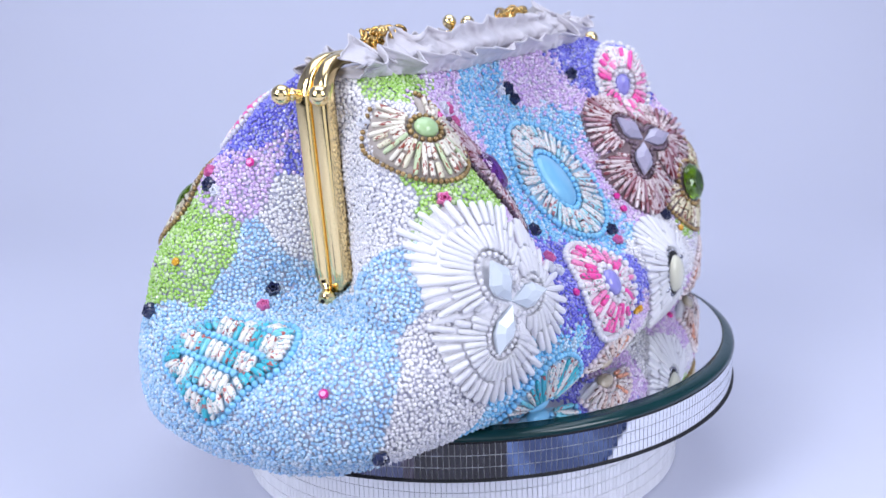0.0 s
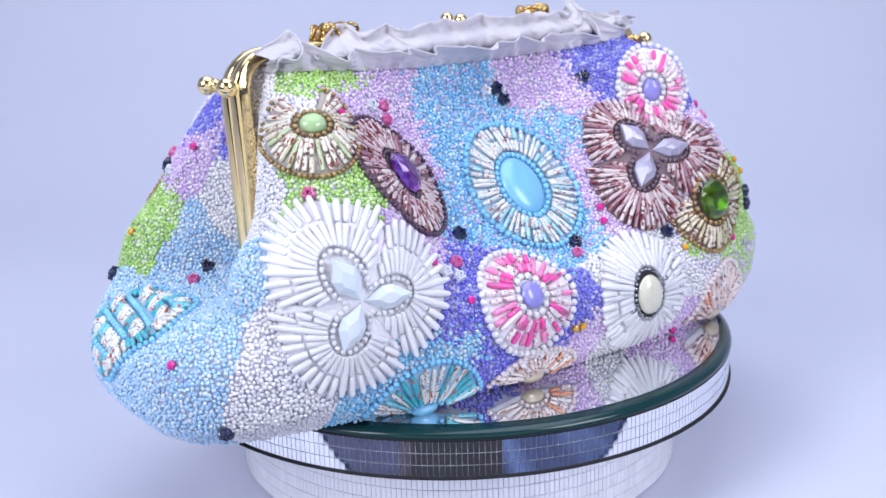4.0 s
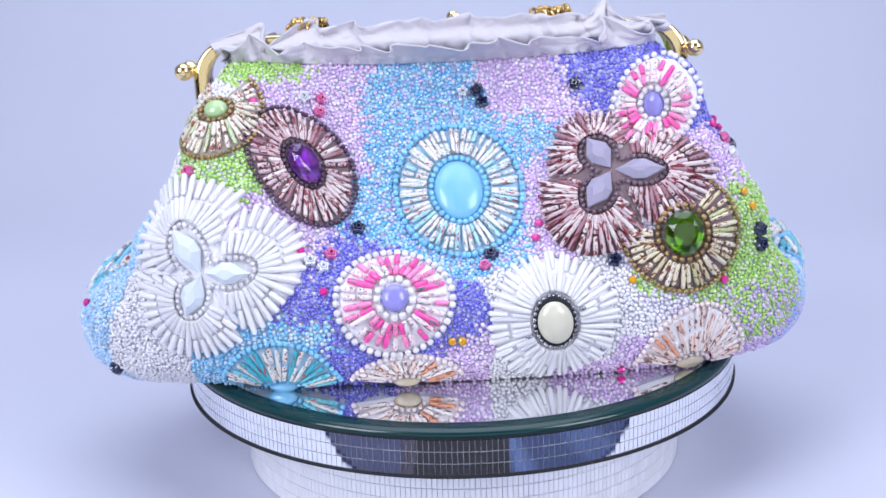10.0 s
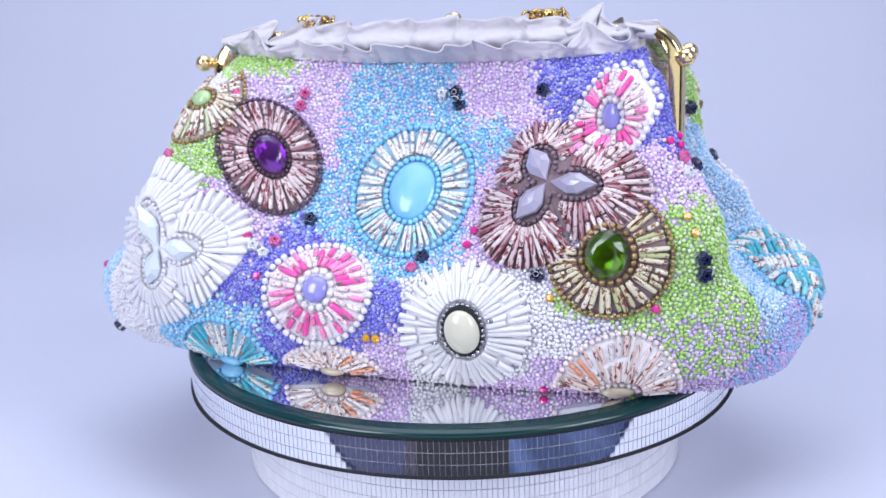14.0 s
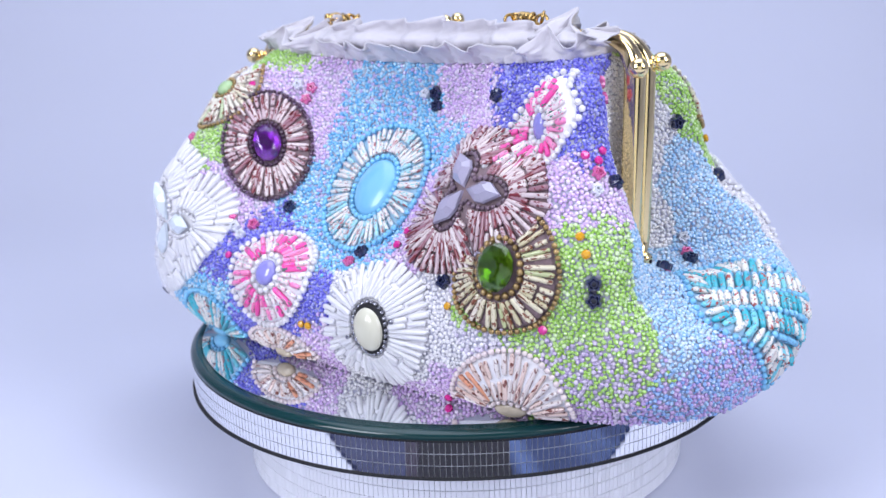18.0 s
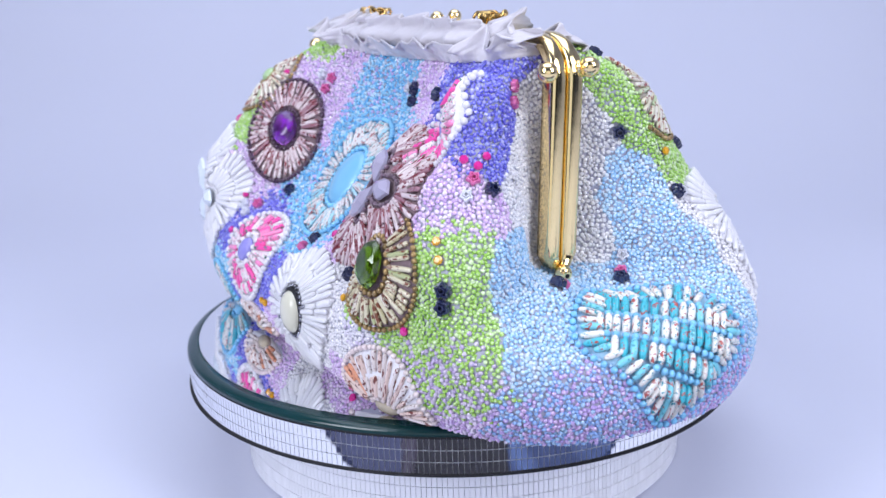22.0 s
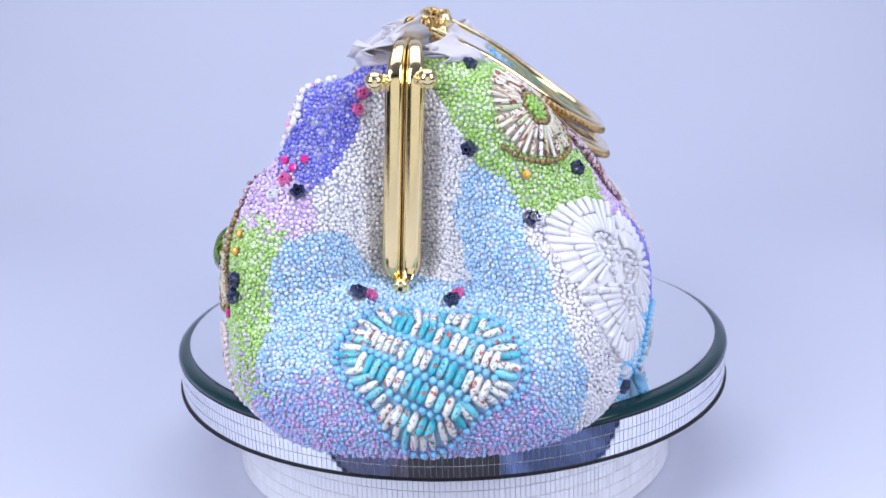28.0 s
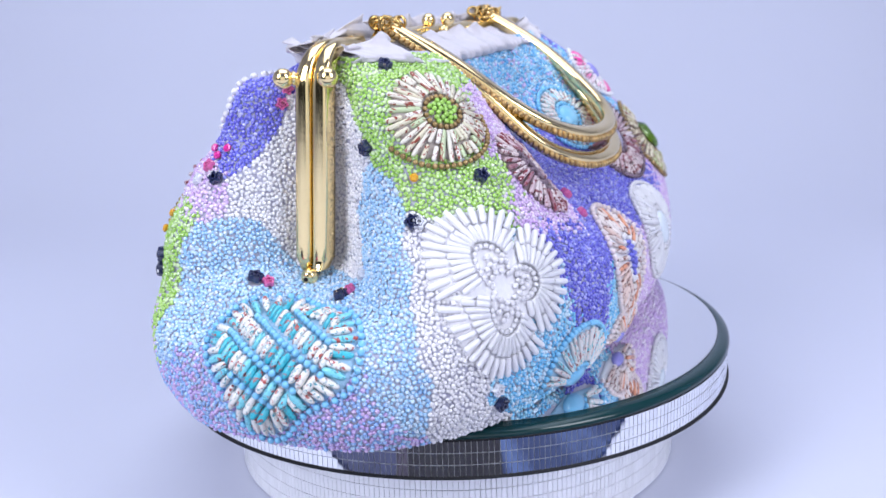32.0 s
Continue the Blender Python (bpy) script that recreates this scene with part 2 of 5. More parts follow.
def bag_surface(f, z):
    """Points of the bag's skin: f is the angle round it (0 at the end by the indigo patch, -90 degrees at the front), z the height over the platter."""
    c, s = np.cos(f), np.sin(f)
    right = 0.5 + 0.5 * np.tanh(c * 6)
    back = 0.5 + 0.5 * np.tanh(s * 6)
    zs = [0.0, 0.004, 0.012, 0.030, 0.042, 0.057, 0.076, 0.092, 0.110, 0.125, 0.134]
    a_right = smooth_table(z, zs, [0.147, 0.152, 0.1555, 0.1560, 0.1495, 0.1345, 0.124, 0.120, 0.112, 0.100, 0.092])
    a_left = smooth_table(z, zs, [0.152, 0.159, 0.166, 0.166, 0.161, 0.146, 0.128, 0.122, 0.112, 0.101, 0.094])
    a_right = a_right + (1 - back) * smooth_table(z, [0.0, 0.078, 0.098, 0.134], [0.0, 0.0, -0.0040, -0.0035]) - back * smooth_table(z, [0.0, 0.06, 0.09, 0.134], [0.0, 0.0, 0.002, 0.002])
    a = a_right * right + a_left * (1 - right)
    levels = [0.0, 0.004, 0.012, 0.030, 0.045, 0.063, 0.090, 0.105, 0.115, 0.125, 0.134]
    b_front = smooth_table(z, levels, [0.0735, 0.0815, 0.0875, 0.0912, 0.0885, 0.0815, 0.0650, 0.0505, 0.0430, 0.0270, 0.010])
    b_back = smooth_table(z, levels, [0.0795, 0.0855, 0.0900, 0.0925, 0.0905, 0.0850, 0.0685, 0.0540, 0.0470, 0.028, 0.010])
    b = b_front * (1 - back) + b_back * back
    e_right = smooth_table(z, [0.0, 0.03, 0.045, 0.06, 0.09, 0.13], [0.74, 0.76, 0.66, 0.55, 0.51, 0.55]) - (1 - back) * smooth_table(z, [0.0, 0.045, 0.07, 0.13], [0.02, 0.03, 0.09, 0.09])
    e_left = smooth_table(z, [0.0, 0.03, 0.045, 0.06, 0.09, 0.13], [0.72, 0.76, 0.70, 0.56, 0.50, 0.55])
    e_left = e_left + back * smooth_table(z, [0.0, 0.06, 0.085, 0.13], [0.0, 0.0, 0.04, 0.06])
    e = e_right * right + e_left * (1 - right)
    x = a * np.sign(c) * np.abs(c) ** e
    y = b * np.sign(s) * np.abs(s) ** e
    pinch = smooth_table(z, [0.0, 0.045, 0.062, 0.078, 0.095, 0.112, 0.126], [0.0, 0.04, 0.25, 0.40, 0.46, 0.54, 0.36])
    u = np.abs(x + 0.010)
    hollow = np.where(x < -0.010, np.exp(-(u / 0.070) ** 4), np.exp(-(u / 0.083) ** 3))
    hollow = hollow * (1 - back) + np.exp(-(u / 0.058) ** 2) * back
    y = y * (1 - pinch * hollow) - 0.003
    y = y - 0.008 * (1 - back) * np.exp(-((x + 0.098) / 0.026) ** 2 - ((z - 0.108) / 0.018) ** 2)
    y = y - 0.014 * (1 - back) * np.exp(-((x - 0.099) / 0.016) ** 2 - ((z - 0.100) / 0.024) ** 2)
    deep = smooth_table(z, [0.0, 0.030, 0.036, 0.042, 0.046, 0.056, 0.075, 0.095, 0.125], [0.0, 0.002, 0.014, 0.040, 0.053, 0.049, 0.036, 0.029, 0.008])
    deep = deep - (1 - right) * smooth_table(z, [0.0, 0.052, 0.075, 0.095, 0.125], [0.0, 0.0, 0.008, 0.011, 0.003])
    wide = smooth_table(z, [0.0, 0.045, 0.06, 0.09, 0.13], [0.05, 0.040, 0.029, 0.026, 0.018])
    x = x - np.sign(c) * deep * np.exp(-((y - BAR_Y) / wide) ** 2) * np.abs(c) ** 0.5
    pleat = np.clip((z - 0.092) / 0.03, 0, 1) * np.clip(1 - np.abs(x) / 0.1, 0, 1) ** 0.5
    y = y + np.sign(s) * 0.0013 * pleat * (np.sin(x * 330 + 2 * np.sin(x * 90)) + 0.6 * np.sin(x * 610 + 1))
    droop = 0.007 * np.clip((-x - 0.105) / 0.05, 0, 1) ** 1.5 * np.clip(1 - z / 0.06, 0, 1)
    level = np.clip(0.0035 - 0.0156 * x, 0.0015, 0.0055) * np.clip(1 - z / 0.04, 0, 1)
    return x - 0.002, y, z - droop + level


NU, NV = 240, 60
ZTOP = 0.129


# soft bulges (+) and hollows (-) of the stuffed cloth: place and radius in mm, depth in mm
BULGES = [(54, -66, 87, 20, 7.6), (95, -58, 93, 18, -10.2), (74, -48, 103, 18, -6.0), (7, -26, 112, 30, -6.5), (-3, -68, 57, 28, -7.0), (54, -80, 48, 22, -7.8),
          (98, -79, 40, 22, -6.4), (106, 40, 84, 26, -11.0), (-107, -74, 76, 22, 7.4), (-148, -38, 44, 26, 7.2), (-153, 8, 38, 22, 4.2), (143, 4, 38, 20, 3.0),
          (117, -28, 49, 14, 8.5), (-78, -64, 80, 18, 4.4), (100, 70, 54, 28, -5.4), (-44, -66, 66, 22, -2.7), (141, -34, 30, 20, -3.2), (35, 76, 60, 22, 2.7), (-20, 70, 80, 36, 6.5), (101, -38, 110, 17, -3.5), (86, -42, 116, 11, 8.0), (90, -21, 117, 9, -4.0)]


def body_grid():
    f = np.linspace(0, 2 * np.pi, NU, endpoint=False)
    z = ZTOP * (np.linspace(0, 1, NV) ** 0.9)
    F, Z = np.meshgrid(f, z)
    x, y, zz = bag_surface(F, Z)
    vs = np.stack([x, y, zz + 0.0006 + 0.0019 * np.clip(zz / 0.02, 0, 1)], -1)
    along = np.roll(vs, -1, 1) - np.roll(vs, 1, 1)
    up = np.gradient(vs, axis=0)
    nor = np.cross(along, up)
    nor /= np.linalg.norm(nor, axis=2)[..., None]
    push = sum(h / 1000 * np.exp(-((vs - np.array(b) / 1000) ** 2).sum(2) / (r / 1000) ** 2) for *b, r, h in BULGES)
    push = push * np.clip(zz / 0.012, 0, 1)
    vs = (vs + nor * push[..., None]).reshape(-1, 3)
    fs = []
    for j in range(NV - 1):
        for i in range(NU):
            k = (i + 1) % NU
            fs.append((j * NU + i, j * NU + k, (j + 1) * NU + k, (j + 1) * NU + i))
    fs.append(tuple(range(NU))[::-1])
    fs.append(tuple((NV - 1) * NU + i for i in range(NU)))
    return vs, fs


BODY_V, BODY_F = body_grid()
body = link_mesh("body", BODY_V, BODY_F, M_SKIN, bag, "soft stuffed cloth pouch")
SKIN = BVHTree.FromPolygons([Vector(v) for v in BODY_V], BODY_F)


# ---- bead materials ----
def ramp_colors(n, colors, value_socket, links):
    ramp = n.new("ShaderNodeValToRGB")
    ramp.color_ramp.interpolation = "CONSTANT"
    els = ramp.color_ramp.elements
    while len(els) < len(colors):
        els.new(0.5)
    for i, (at, col) in enumerate(colors):
        els[i].position, els[i].color = at, (*col, 1)
    links.new(value_socket, ramp.inputs["Fac"])
    return ramp.outputs["Color"]


def seed_material(name, colors, hole_glint=0.40, rough=0.13, spec=0.6):
    """Tiny glass beads: the colour is picked bead by bead. Two materials: the glass, and a paler cap that paints the
    highlight round the hole.
    """
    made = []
    for tail, pale in (("", 0.0), ("_hole_glint", hole_glint)):
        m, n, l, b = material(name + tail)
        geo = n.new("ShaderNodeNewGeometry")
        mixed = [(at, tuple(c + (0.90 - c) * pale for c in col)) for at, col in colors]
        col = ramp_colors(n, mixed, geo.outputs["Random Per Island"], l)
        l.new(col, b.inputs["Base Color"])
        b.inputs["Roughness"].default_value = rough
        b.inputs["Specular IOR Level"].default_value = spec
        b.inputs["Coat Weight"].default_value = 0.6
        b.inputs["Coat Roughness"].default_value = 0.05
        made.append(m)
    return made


def printed(name, colors, fleck, amount=0.60, rough=0.28, scale=1.6, fleck2=None):
    """Paper or ceramic tube beads: base colour bead by bead, with printed flecks."""
    m, n, l, b = material(name)
    info = n.new("ShaderNodeObjectInfo")
    col = ramp_colors(n, colors, info.outputs["Random"], l)
    co = n.new("ShaderNodeTexCoord")
    mul = n.new("ShaderNodeMath")
    mul.operation = "MULTIPLY"
    mul.inputs[1].default_value = 87.0
    l.new(info.outputs["Random"], mul.inputs[0])
    add = n.new("ShaderNodeVectorMath")
    l.new(co.outputs["Object"], add.inputs[0])
    l.new(mul.outputs[0], add.inputs[1])
    mp = n.new("ShaderNodeMapping")
    mp.inputs["Scale"].default_value = (2.6, 1.0, 1.0)
    l.new(add.outputs[0], mp.inputs["Vector"])
    out = col
    for k, (fc, sc) in enumerate([(fleck, scale)] + ([(fleck2, scale * 1.7)] if fleck2 else [])):
        t = n.new("ShaderNodeTexNoise")
        t.inputs["Scale"].default_value, t.inputs["Detail"].default_value = sc, 2
        t.inputs["Distortion"].default_value = 0.9
        l.new(mp.outputs[0], t.inputs["Vector"])
        mr = n.new("ShaderNodeMapRange")
        mr.inputs["From Min"].default_value, mr.inputs["From Max"].default_value = amount, amount + 0.035
        l.new(t.outputs["Fac"], mr.inputs["Value"])
        mix = n.new("ShaderNodeMix")
        mix.data_type = "RGBA"
        mix.inputs["B"].default_value = (*fc, 1)
        l.new(mr.outputs["Result"], mix.inputs["Factor"])
        l.new(out, mix.inputs["A"])
        out = mix.outputs["Result"]
    l.new(out, b.inputs["Base Color"])
    b.inputs["Roughness"].default_value = rough
    b.inputs["Coat Weight"].default_value = 0.3
    b.inputs["Coat Roughness"].default_value = 0.15
    return m


WHITE, CREAM = (0.80, 0.78, 0.80), (0.78, 0.72, 0.58)
S_MAT = {
    "G": seed_material("green_seed_bead", [(0, (0.34, 0.60, 0.11)), (0.35, (0.46, 0.70, 0.20)), (0.62, (0.38, 0.64, 0.14)), (0.80, (0.62, 0.79, 0.42))], 0.30),
    "W": seed_material("white_seed_bead", [(0, (0.82, 0.80, 0.84)), (0.4, (0.76, 0.74, 0.79)), (0.7, (0.88, 0.86, 0.88))]),
    "L": seed_material("lilac_seed_bead", [(0, (0.68, 0.48, 0.80)), (0.32, (0.74, 0.56, 0.82)), (0.58, (0.62, 0.42, 0.78)), (0.76, (0.81, 0.70, 0.86))], 0.32),
    "S": seed_material("sky_blue_seed_bead", [(0, (0.18, 0.50, 0.80)), (0.3, (0.30, 0.62, 0.86)), (0.55, (0.12, 0.42, 0.76)), (0.72, (0.52, 0.72, 0.88)), (0.90, (0.54, 0.46, 0.80))], 0.34),
    "I": seed_material("indigo_seed_bead", [(0, (0.13, 0.12, 0.62)), (0.3, (0.19, 0.19, 0.74)), (0.55, (0.14, 0.14, 0.66)), (0.75, (0.28, 0.30, 0.78)), (0.90, (0.44, 0.44, 0.84))], 0.22),
    "A": seed_material("aqua_seed_bead", [(0, (0.18, 0.54, 0.86)), (0.4, (0.32, 0.66, 0.88)), (0.75, (0.58, 0.76, 0.90))]),
    "P": seed_material("pearl_seed_bead", [(0, (0.78, 0.74, 0.84)), (0.5, (0.68, 0.60, 0.80)), (0.75, (0.84, 0.82, 0.86))]),
    "B": seed_material("baby_blue_seed_bead", [(0, (0.35, 0.59, 0.86)), (0.30, (0.43, 0.66, 0.88)), (0.58, (0.52, 0.71, 0.89)), (0.80, (0.66, 0.77, 0.90)), (0.93, (0.26, 0.49, 0.82))]),
    "V": seed_material("violet_blue_seed_bead", [(0, (0.30, 0.48, 0.84)), (0.35, (0.54, 0.40, 0.76)), (0.62, (0.40, 0.60, 0.86)), (0.82, (0.62, 0.44, 0.74))]),
    "M": seed_material("green_lilac_seed_bead", [(0, (0.40, 0.66, 0.14)), (0.36, (0.56, 0.44, 0.70)), (0.66, (0.68, 0.58, 0.76)), (0.85, (0.40, 0.68, 0.16))]),
}
S_LABEL = {"G": "lime green glass seed beads", "W": "pearly white glass seed beads", "L": "lilac glass seed beads", "S": "sky blue glass seed beads",
           "I": "indigo blue glass seed beads", "A": "aqua glass seed beads", "P": "pale pearl glass seed beads", "B": "baby blue and white seed beads",
           "V": "mixed blue and violet seed beads", "M": "mixed green and lilac seed beads"}

BROWN, RED = (0.22, 0.07, 0.05), (0.42, 0.03, 0.03)
B_MAURE = printed("mauve_printed_tube_bead", [(0, (0.67, 0.56, 0.57)), (0.40, (0.57, 0.43, 0.47)), (0.70, (0.35, 0.18, 0.22)), (0.86, (0.73, 0.64, 0.64))], (0.20, 0.022, 0.035), 0.53, scale=1.5)
B_CREAM = printed("cream_printed_tube_bead", [(0, (0.76, 0.72, 0.62)), (0.5, (0.70, 0.66, 0.50)), (0.75, (0.52, 0.62, 0.38)), (0.88, (0.80, 0.77, 0.72))], (0.27, 0.05, 0.03), 0.56, scale=1.5)
B_OLIVE = printed("olive_printed_tube_bead", [(0, (0.72, 0.66, 0.48)), (0.5, (0.60, 0.54, 0.34)), (0.75, (0.50, 0.54, 0.28)), (0.9, (0.76, 0.70, 0.60))], (0.20, 0.06, 0.03), 0.54, scale=1.5)
B_IVORY = printed("ivory_printed_tube_bead", [(0, (0.78, 0.75, 0.74)), (0.6, (0.74, 0.70, 0.70)), (0.86, (0.40, 0.68, 0.80))], (0.36, 0.10, 0.11), 0.58, scale=1.5, fleck2=(0.15, 0.55, 0.62))
B_PINK = printed("pink_printed_tube_bead", [(0, (0.84, 0.78, 0.80)), (0.30, (0.94, 0.09, 0.42)), (0.58, (0.84, 0.74, 0.77)), (0.78, (0.92, 0.28, 0.54))], (0.04, 0.20, 0.15), 0.60, fleck2=(0.85, 0.07, 0.36))
B_PEACH = printed("peach_printed_tube_bead", [(0, (0.80, 0.72, 0.70)), (0.45, (0.80, 0.62, 0.56)), (0.74, (0.80, 0.36, 0.22)), (0.86, (0.80, 0.75, 0.74))], (0.18, 0.04, 0.03), 0.57, scale=1.5)
B_AQUA = printed("aqua_printed_tube_bead", [(0, (0.82, 0.80, 0.77)), (0.38, (0.05, 0.48, 0.60)), (0.64, (0.80, 0.77, 0.73)), (0.84, (0.20, 0.62, 0.74))], (0.45, 0.08, 0.07), 0.59, scale=1.5, fleck2=(0.03, 0.28, 0.36))
B_WHITE = printed("white_tube_bead", [(0, (0.77, 0.76, 0.80)), (0.5, (0.73, 0.72, 0.77)), (0.8, (0.81, 0.80, 0.83))], (0.76, 0.75, 0.80), 0.60, rough=0.36)
R_WHITE = simple("white_round_bead", (0.74, 0.72, 0.76), 0.2, vary=0.06, source="object", coat=0.4)
# white ceramic lets light through
for ceramic in (B_WHITE, R_WHITE):
    shader = next(node for node in ceramic.node_tree.nodes if node.type == "BSDF_PRINCIPLED")
    shader.inputs["Subsurface Weight"].default_value = 0.8
    shader.inputs["Subsurface Radius"].default_value = (1.0, 1.0, 1.0)
    shader.inputs["Subsurface Scale"].default_value = 0.003
    shader.inputs["Coat Weight"].default_value = 0.12
R_BLUE = simple("light_blue_round_bead", (0.22, 0.56, 0.84), 0.22, vary=0.12, source="object", coat=0.4)
R_PURPLE = simple("dark_purple_round_bead", (0.075, 0.035, 0.07), 0.28, vary=0.3, source="object", coat=0.4)
R_PLUM = simple("grey_plum_round_bead", (0.17, 0.11, 0.15), 0.28, vary=0.3, source="object", coat=0.4)
R_GOLD = simple("bronze_round_bead", (0.36, 0.24, 0.10), 0.28, 0.6, vary=0.3, source="object", coat=0.3)
R_SILVER = simple("oxidised_silver_bead", (0.36, 0.36, 0.40), 0.22, 1.0, vary=0.4, source="object")
R_GREEN = simple("green_round_bead", (0.36, 0.62, 0.12), 0.2, vary=0.15, source="object", coat=0.4)
R_INDIGO = simple("indigo_round_bead", (0.17, 0.17, 0.70), 0.2, vary=0.15, source="object", coat=0.4)
R_PEACH = simple("peach_white_round_bead", (0.80, 0.68, 0.68), 0.2, vary=0.06, source="object", coat=0.4)


def stone_material(name, color, rough=0.12, swirl=None, scale=90.0, trans=0.0):
    m, n, l, b = material(name)
    b.inputs["Roughness"].default_value = rough
    b.inputs["Coat Weight"].default_value = 0.5
    b.inputs["Coat Roughness"].default_value = 0.05
    b.inputs["Transmission Weight"].default_value = trans
    tex, co = n.new("ShaderNodeTexNoise"), n.new("ShaderNodeTexCoord")
    tex.inputs["Scale"].default_value, tex.inputs["Detail"].default_value, tex.inputs["Distortion"].default_value = scale, 3, 1.5
    l.new(co.outputs["Object"], tex.inputs["Vector"])
    mix = n.new("ShaderNodeMix")
    mix.data_type = "RGBA"
    mix.inputs["A"].default_value, mix.inputs["B"].default_value = (*color, 1), (*(swirl or color), 1)
    l.new(tex.outputs["Fac"], mix.inputs["Factor"])
    l.new(mix.outputs["Result"], b.inputs["Base Color"])
    return m


ST_BLUE = stone_material("turquoise_blue_cabochon", (0.13, 0.44, 0.72), 0.30, (0.30, 0.62, 0.84), 55)
ST_AMETHYST = stone_material("amethyst_crystal", (0.30, 0.07, 0.46), 0.03, (0.38, 0.11, 0.54), 60, 0.9)
ST_OLIVINE = stone_material("olivine_crystal", (0.15, 0.31, 0.015), 0.03, (0.24, 0.42, 0.02), 60, 0.92)
FOIL = simple("silver_foil", (0.80, 0.80, 0.82), 0.06, 1.0, vary=0.1, scale=400)
ST_GREY = stone_material("lavender_grey_stone", (0.36, 0.33, 0.45), 0.18, (0.44, 0.41, 0.54), 80)
ST_LAVENDER = stone_material("lavender_blue_bead", (0.22, 0.20, 0.62), 0.15, (0.38, 0.36, 0.76), 140)
ST_GREEN = stone_material("pale_green_stone", (0.28, 0.50, 0.18), 0.12, (0.55, 0.70, 0.42), 110)
ST_CAMEO = stone_material("cream_cabochon", (0.62, 0.60, 0.46), 0.2, (0.74, 0.72, 0.60), 60)
ST_PALE = stone_material("pale_blue_opal_stone", (0.66, 0.74, 0.82), 0.15, (0.76, 0.81, 0.86), 60)
ST_PEACH = stone_material("striped_taupe_stone", (0.42, 0.34, 0.24), 0.2, (0.66, 0.58, 0.46), 200)
M_MAGENTA = stone_material("magenta_crystal", (0.55, 0.01, 0.20), 0.06, (0.80, 0.05, 0.36), 300)
M_AMBER = stone_material("amber_crystal", (0.62, 0.26, 0.01), 0.08, (0.82, 0.45, 0.03), 300)
M_NAVY = stone_material("navy_flower_bead", (0.010, 0.013, 0.050), 0.07, (0.04, 0.05, 0.12), 300)
M_ROSE = stone_material("rose_flower_bead", (0.60, 0.07, 0.28), 0.22, (0.74, 0.20, 0.42), 500)
M_CLEAR = stone_material("milky_flower_bead", (0.66, 0.68, 0.78), 0.12, (0.80, 0.80, 0.84), 500)


# ---- bead shapes, one mesh each, one unit across ----
def bead_mesh(name, profile, n, mat):
    """A body turned about x from a profile of (x, radius)."""
    vs, fs = [], []
    for x, r in profile:
        vs += [(x, r * math.cos(2 * math.pi * k / n), r * math.sin(2 * math.pi * k / n)) for k in range(n)]
    for i in range(len(profile) - 1):
        for k in range(n):
            q = (k + 1) % n
            fs.append((i * n + k, i * n + q, (i + 1) * n + q, (i + 1) * n + k))
    fs += [tuple(range(n))[::-1], tuple((len(profile) - 1) * n + k for k in range(n))]
    me = bpy.data.meshes.new(name)
    me.from_pydata(vs, [], fs)
    me.materials.append(mat)
    me.polygons.foreach_set("use_smooth", [True] * len(me.polygons))
    return me


TUBE = [(-0.5, 0.26), (-0.47, 0.40), (-0.38, 0.48), (0.0, 0.5), (0.38, 0.48), (0.47, 0.40), (0.5, 0.26)]
RICE = [(-0.5, 0.16), (-0.44, 0.30), (-0.3, 0.44), (0.0, 0.5), (0.3, 0.44), (0.44, 0.30), (0.5, 0.16)]
ROUND = [(-0.46, 0.15), (-0.36, 0.35), (-0.16, 0.48), (0.16, 0.48), (0.36, 0.35), (0.46, 0.15)]
CACHE = {}


def bead(kind, mat):
    key = (kind, mat.name)
    if key not in CACHE:
        CACHE[key] = bead_mesh(kind, {"tube_bead": TUBE, "rice_bead": RICE, "round_bead": ROUND}[kind], 8, mat)
    return CACHE[key]


def on_skin(p, reach=0.05):
    q, n, _, _ = SKIN.find_nearest(Vector(p), reach)
    return (q, n) if q is not None else (Vector(p), Vector((0, 0, 1)))


class Patch:
    """A flat chart laid on the bag's skin round a point: p to the right, q upwards, seen from outside."""

    def __init__(self, centre, turn=0.0, facing=None):
        self.c, self.n = on_skin([v / 1000 for v in centre])
        self.n = Vector(facing).normalized() if facing else self.n.normalized()
        t1 = Vector((0, 0, 1)).cross(self.n).normalized()
        t2 = self.n.cross(t1)
        a = radians(turn)
        self.t1, self.t2 = t1 * math.cos(a) + t2 * math.sin(a), t2 * math.cos(a) - t1 * math.sin(a)

    def at(self, p, q, lift=0.0):
        start = self.c + self.t1 * p + self.t2 * q
        s, n, _, _ = SKIN.ray_cast(start + self.n * 0.02, -self.n, 0.05)
        if s is None:
            s, n = on_skin(start)
        n = (n + self.n * 0.6).normalized()
        return s + n * lift, n

    def local(self, pts):
        d = pts - np.array(self.c)
        return d @ np.array(self.t1), d @ np.array(self.t2), d @ np.array(self.n)


def frame_of(pos, along, normal, sx, sy, sz):
    x = Vector(along).normalized()
    z = (normal - x * normal.dot(x)).normalized()
    y = z.cross(x)
    m = Matrix((x, y, z)).transposed().to_4x4()
    m.translation = pos
    return m @ Matrix.Diagonal((sx, sy, sz, 1))


HOLES = []      # footprints that the seed beads leave free


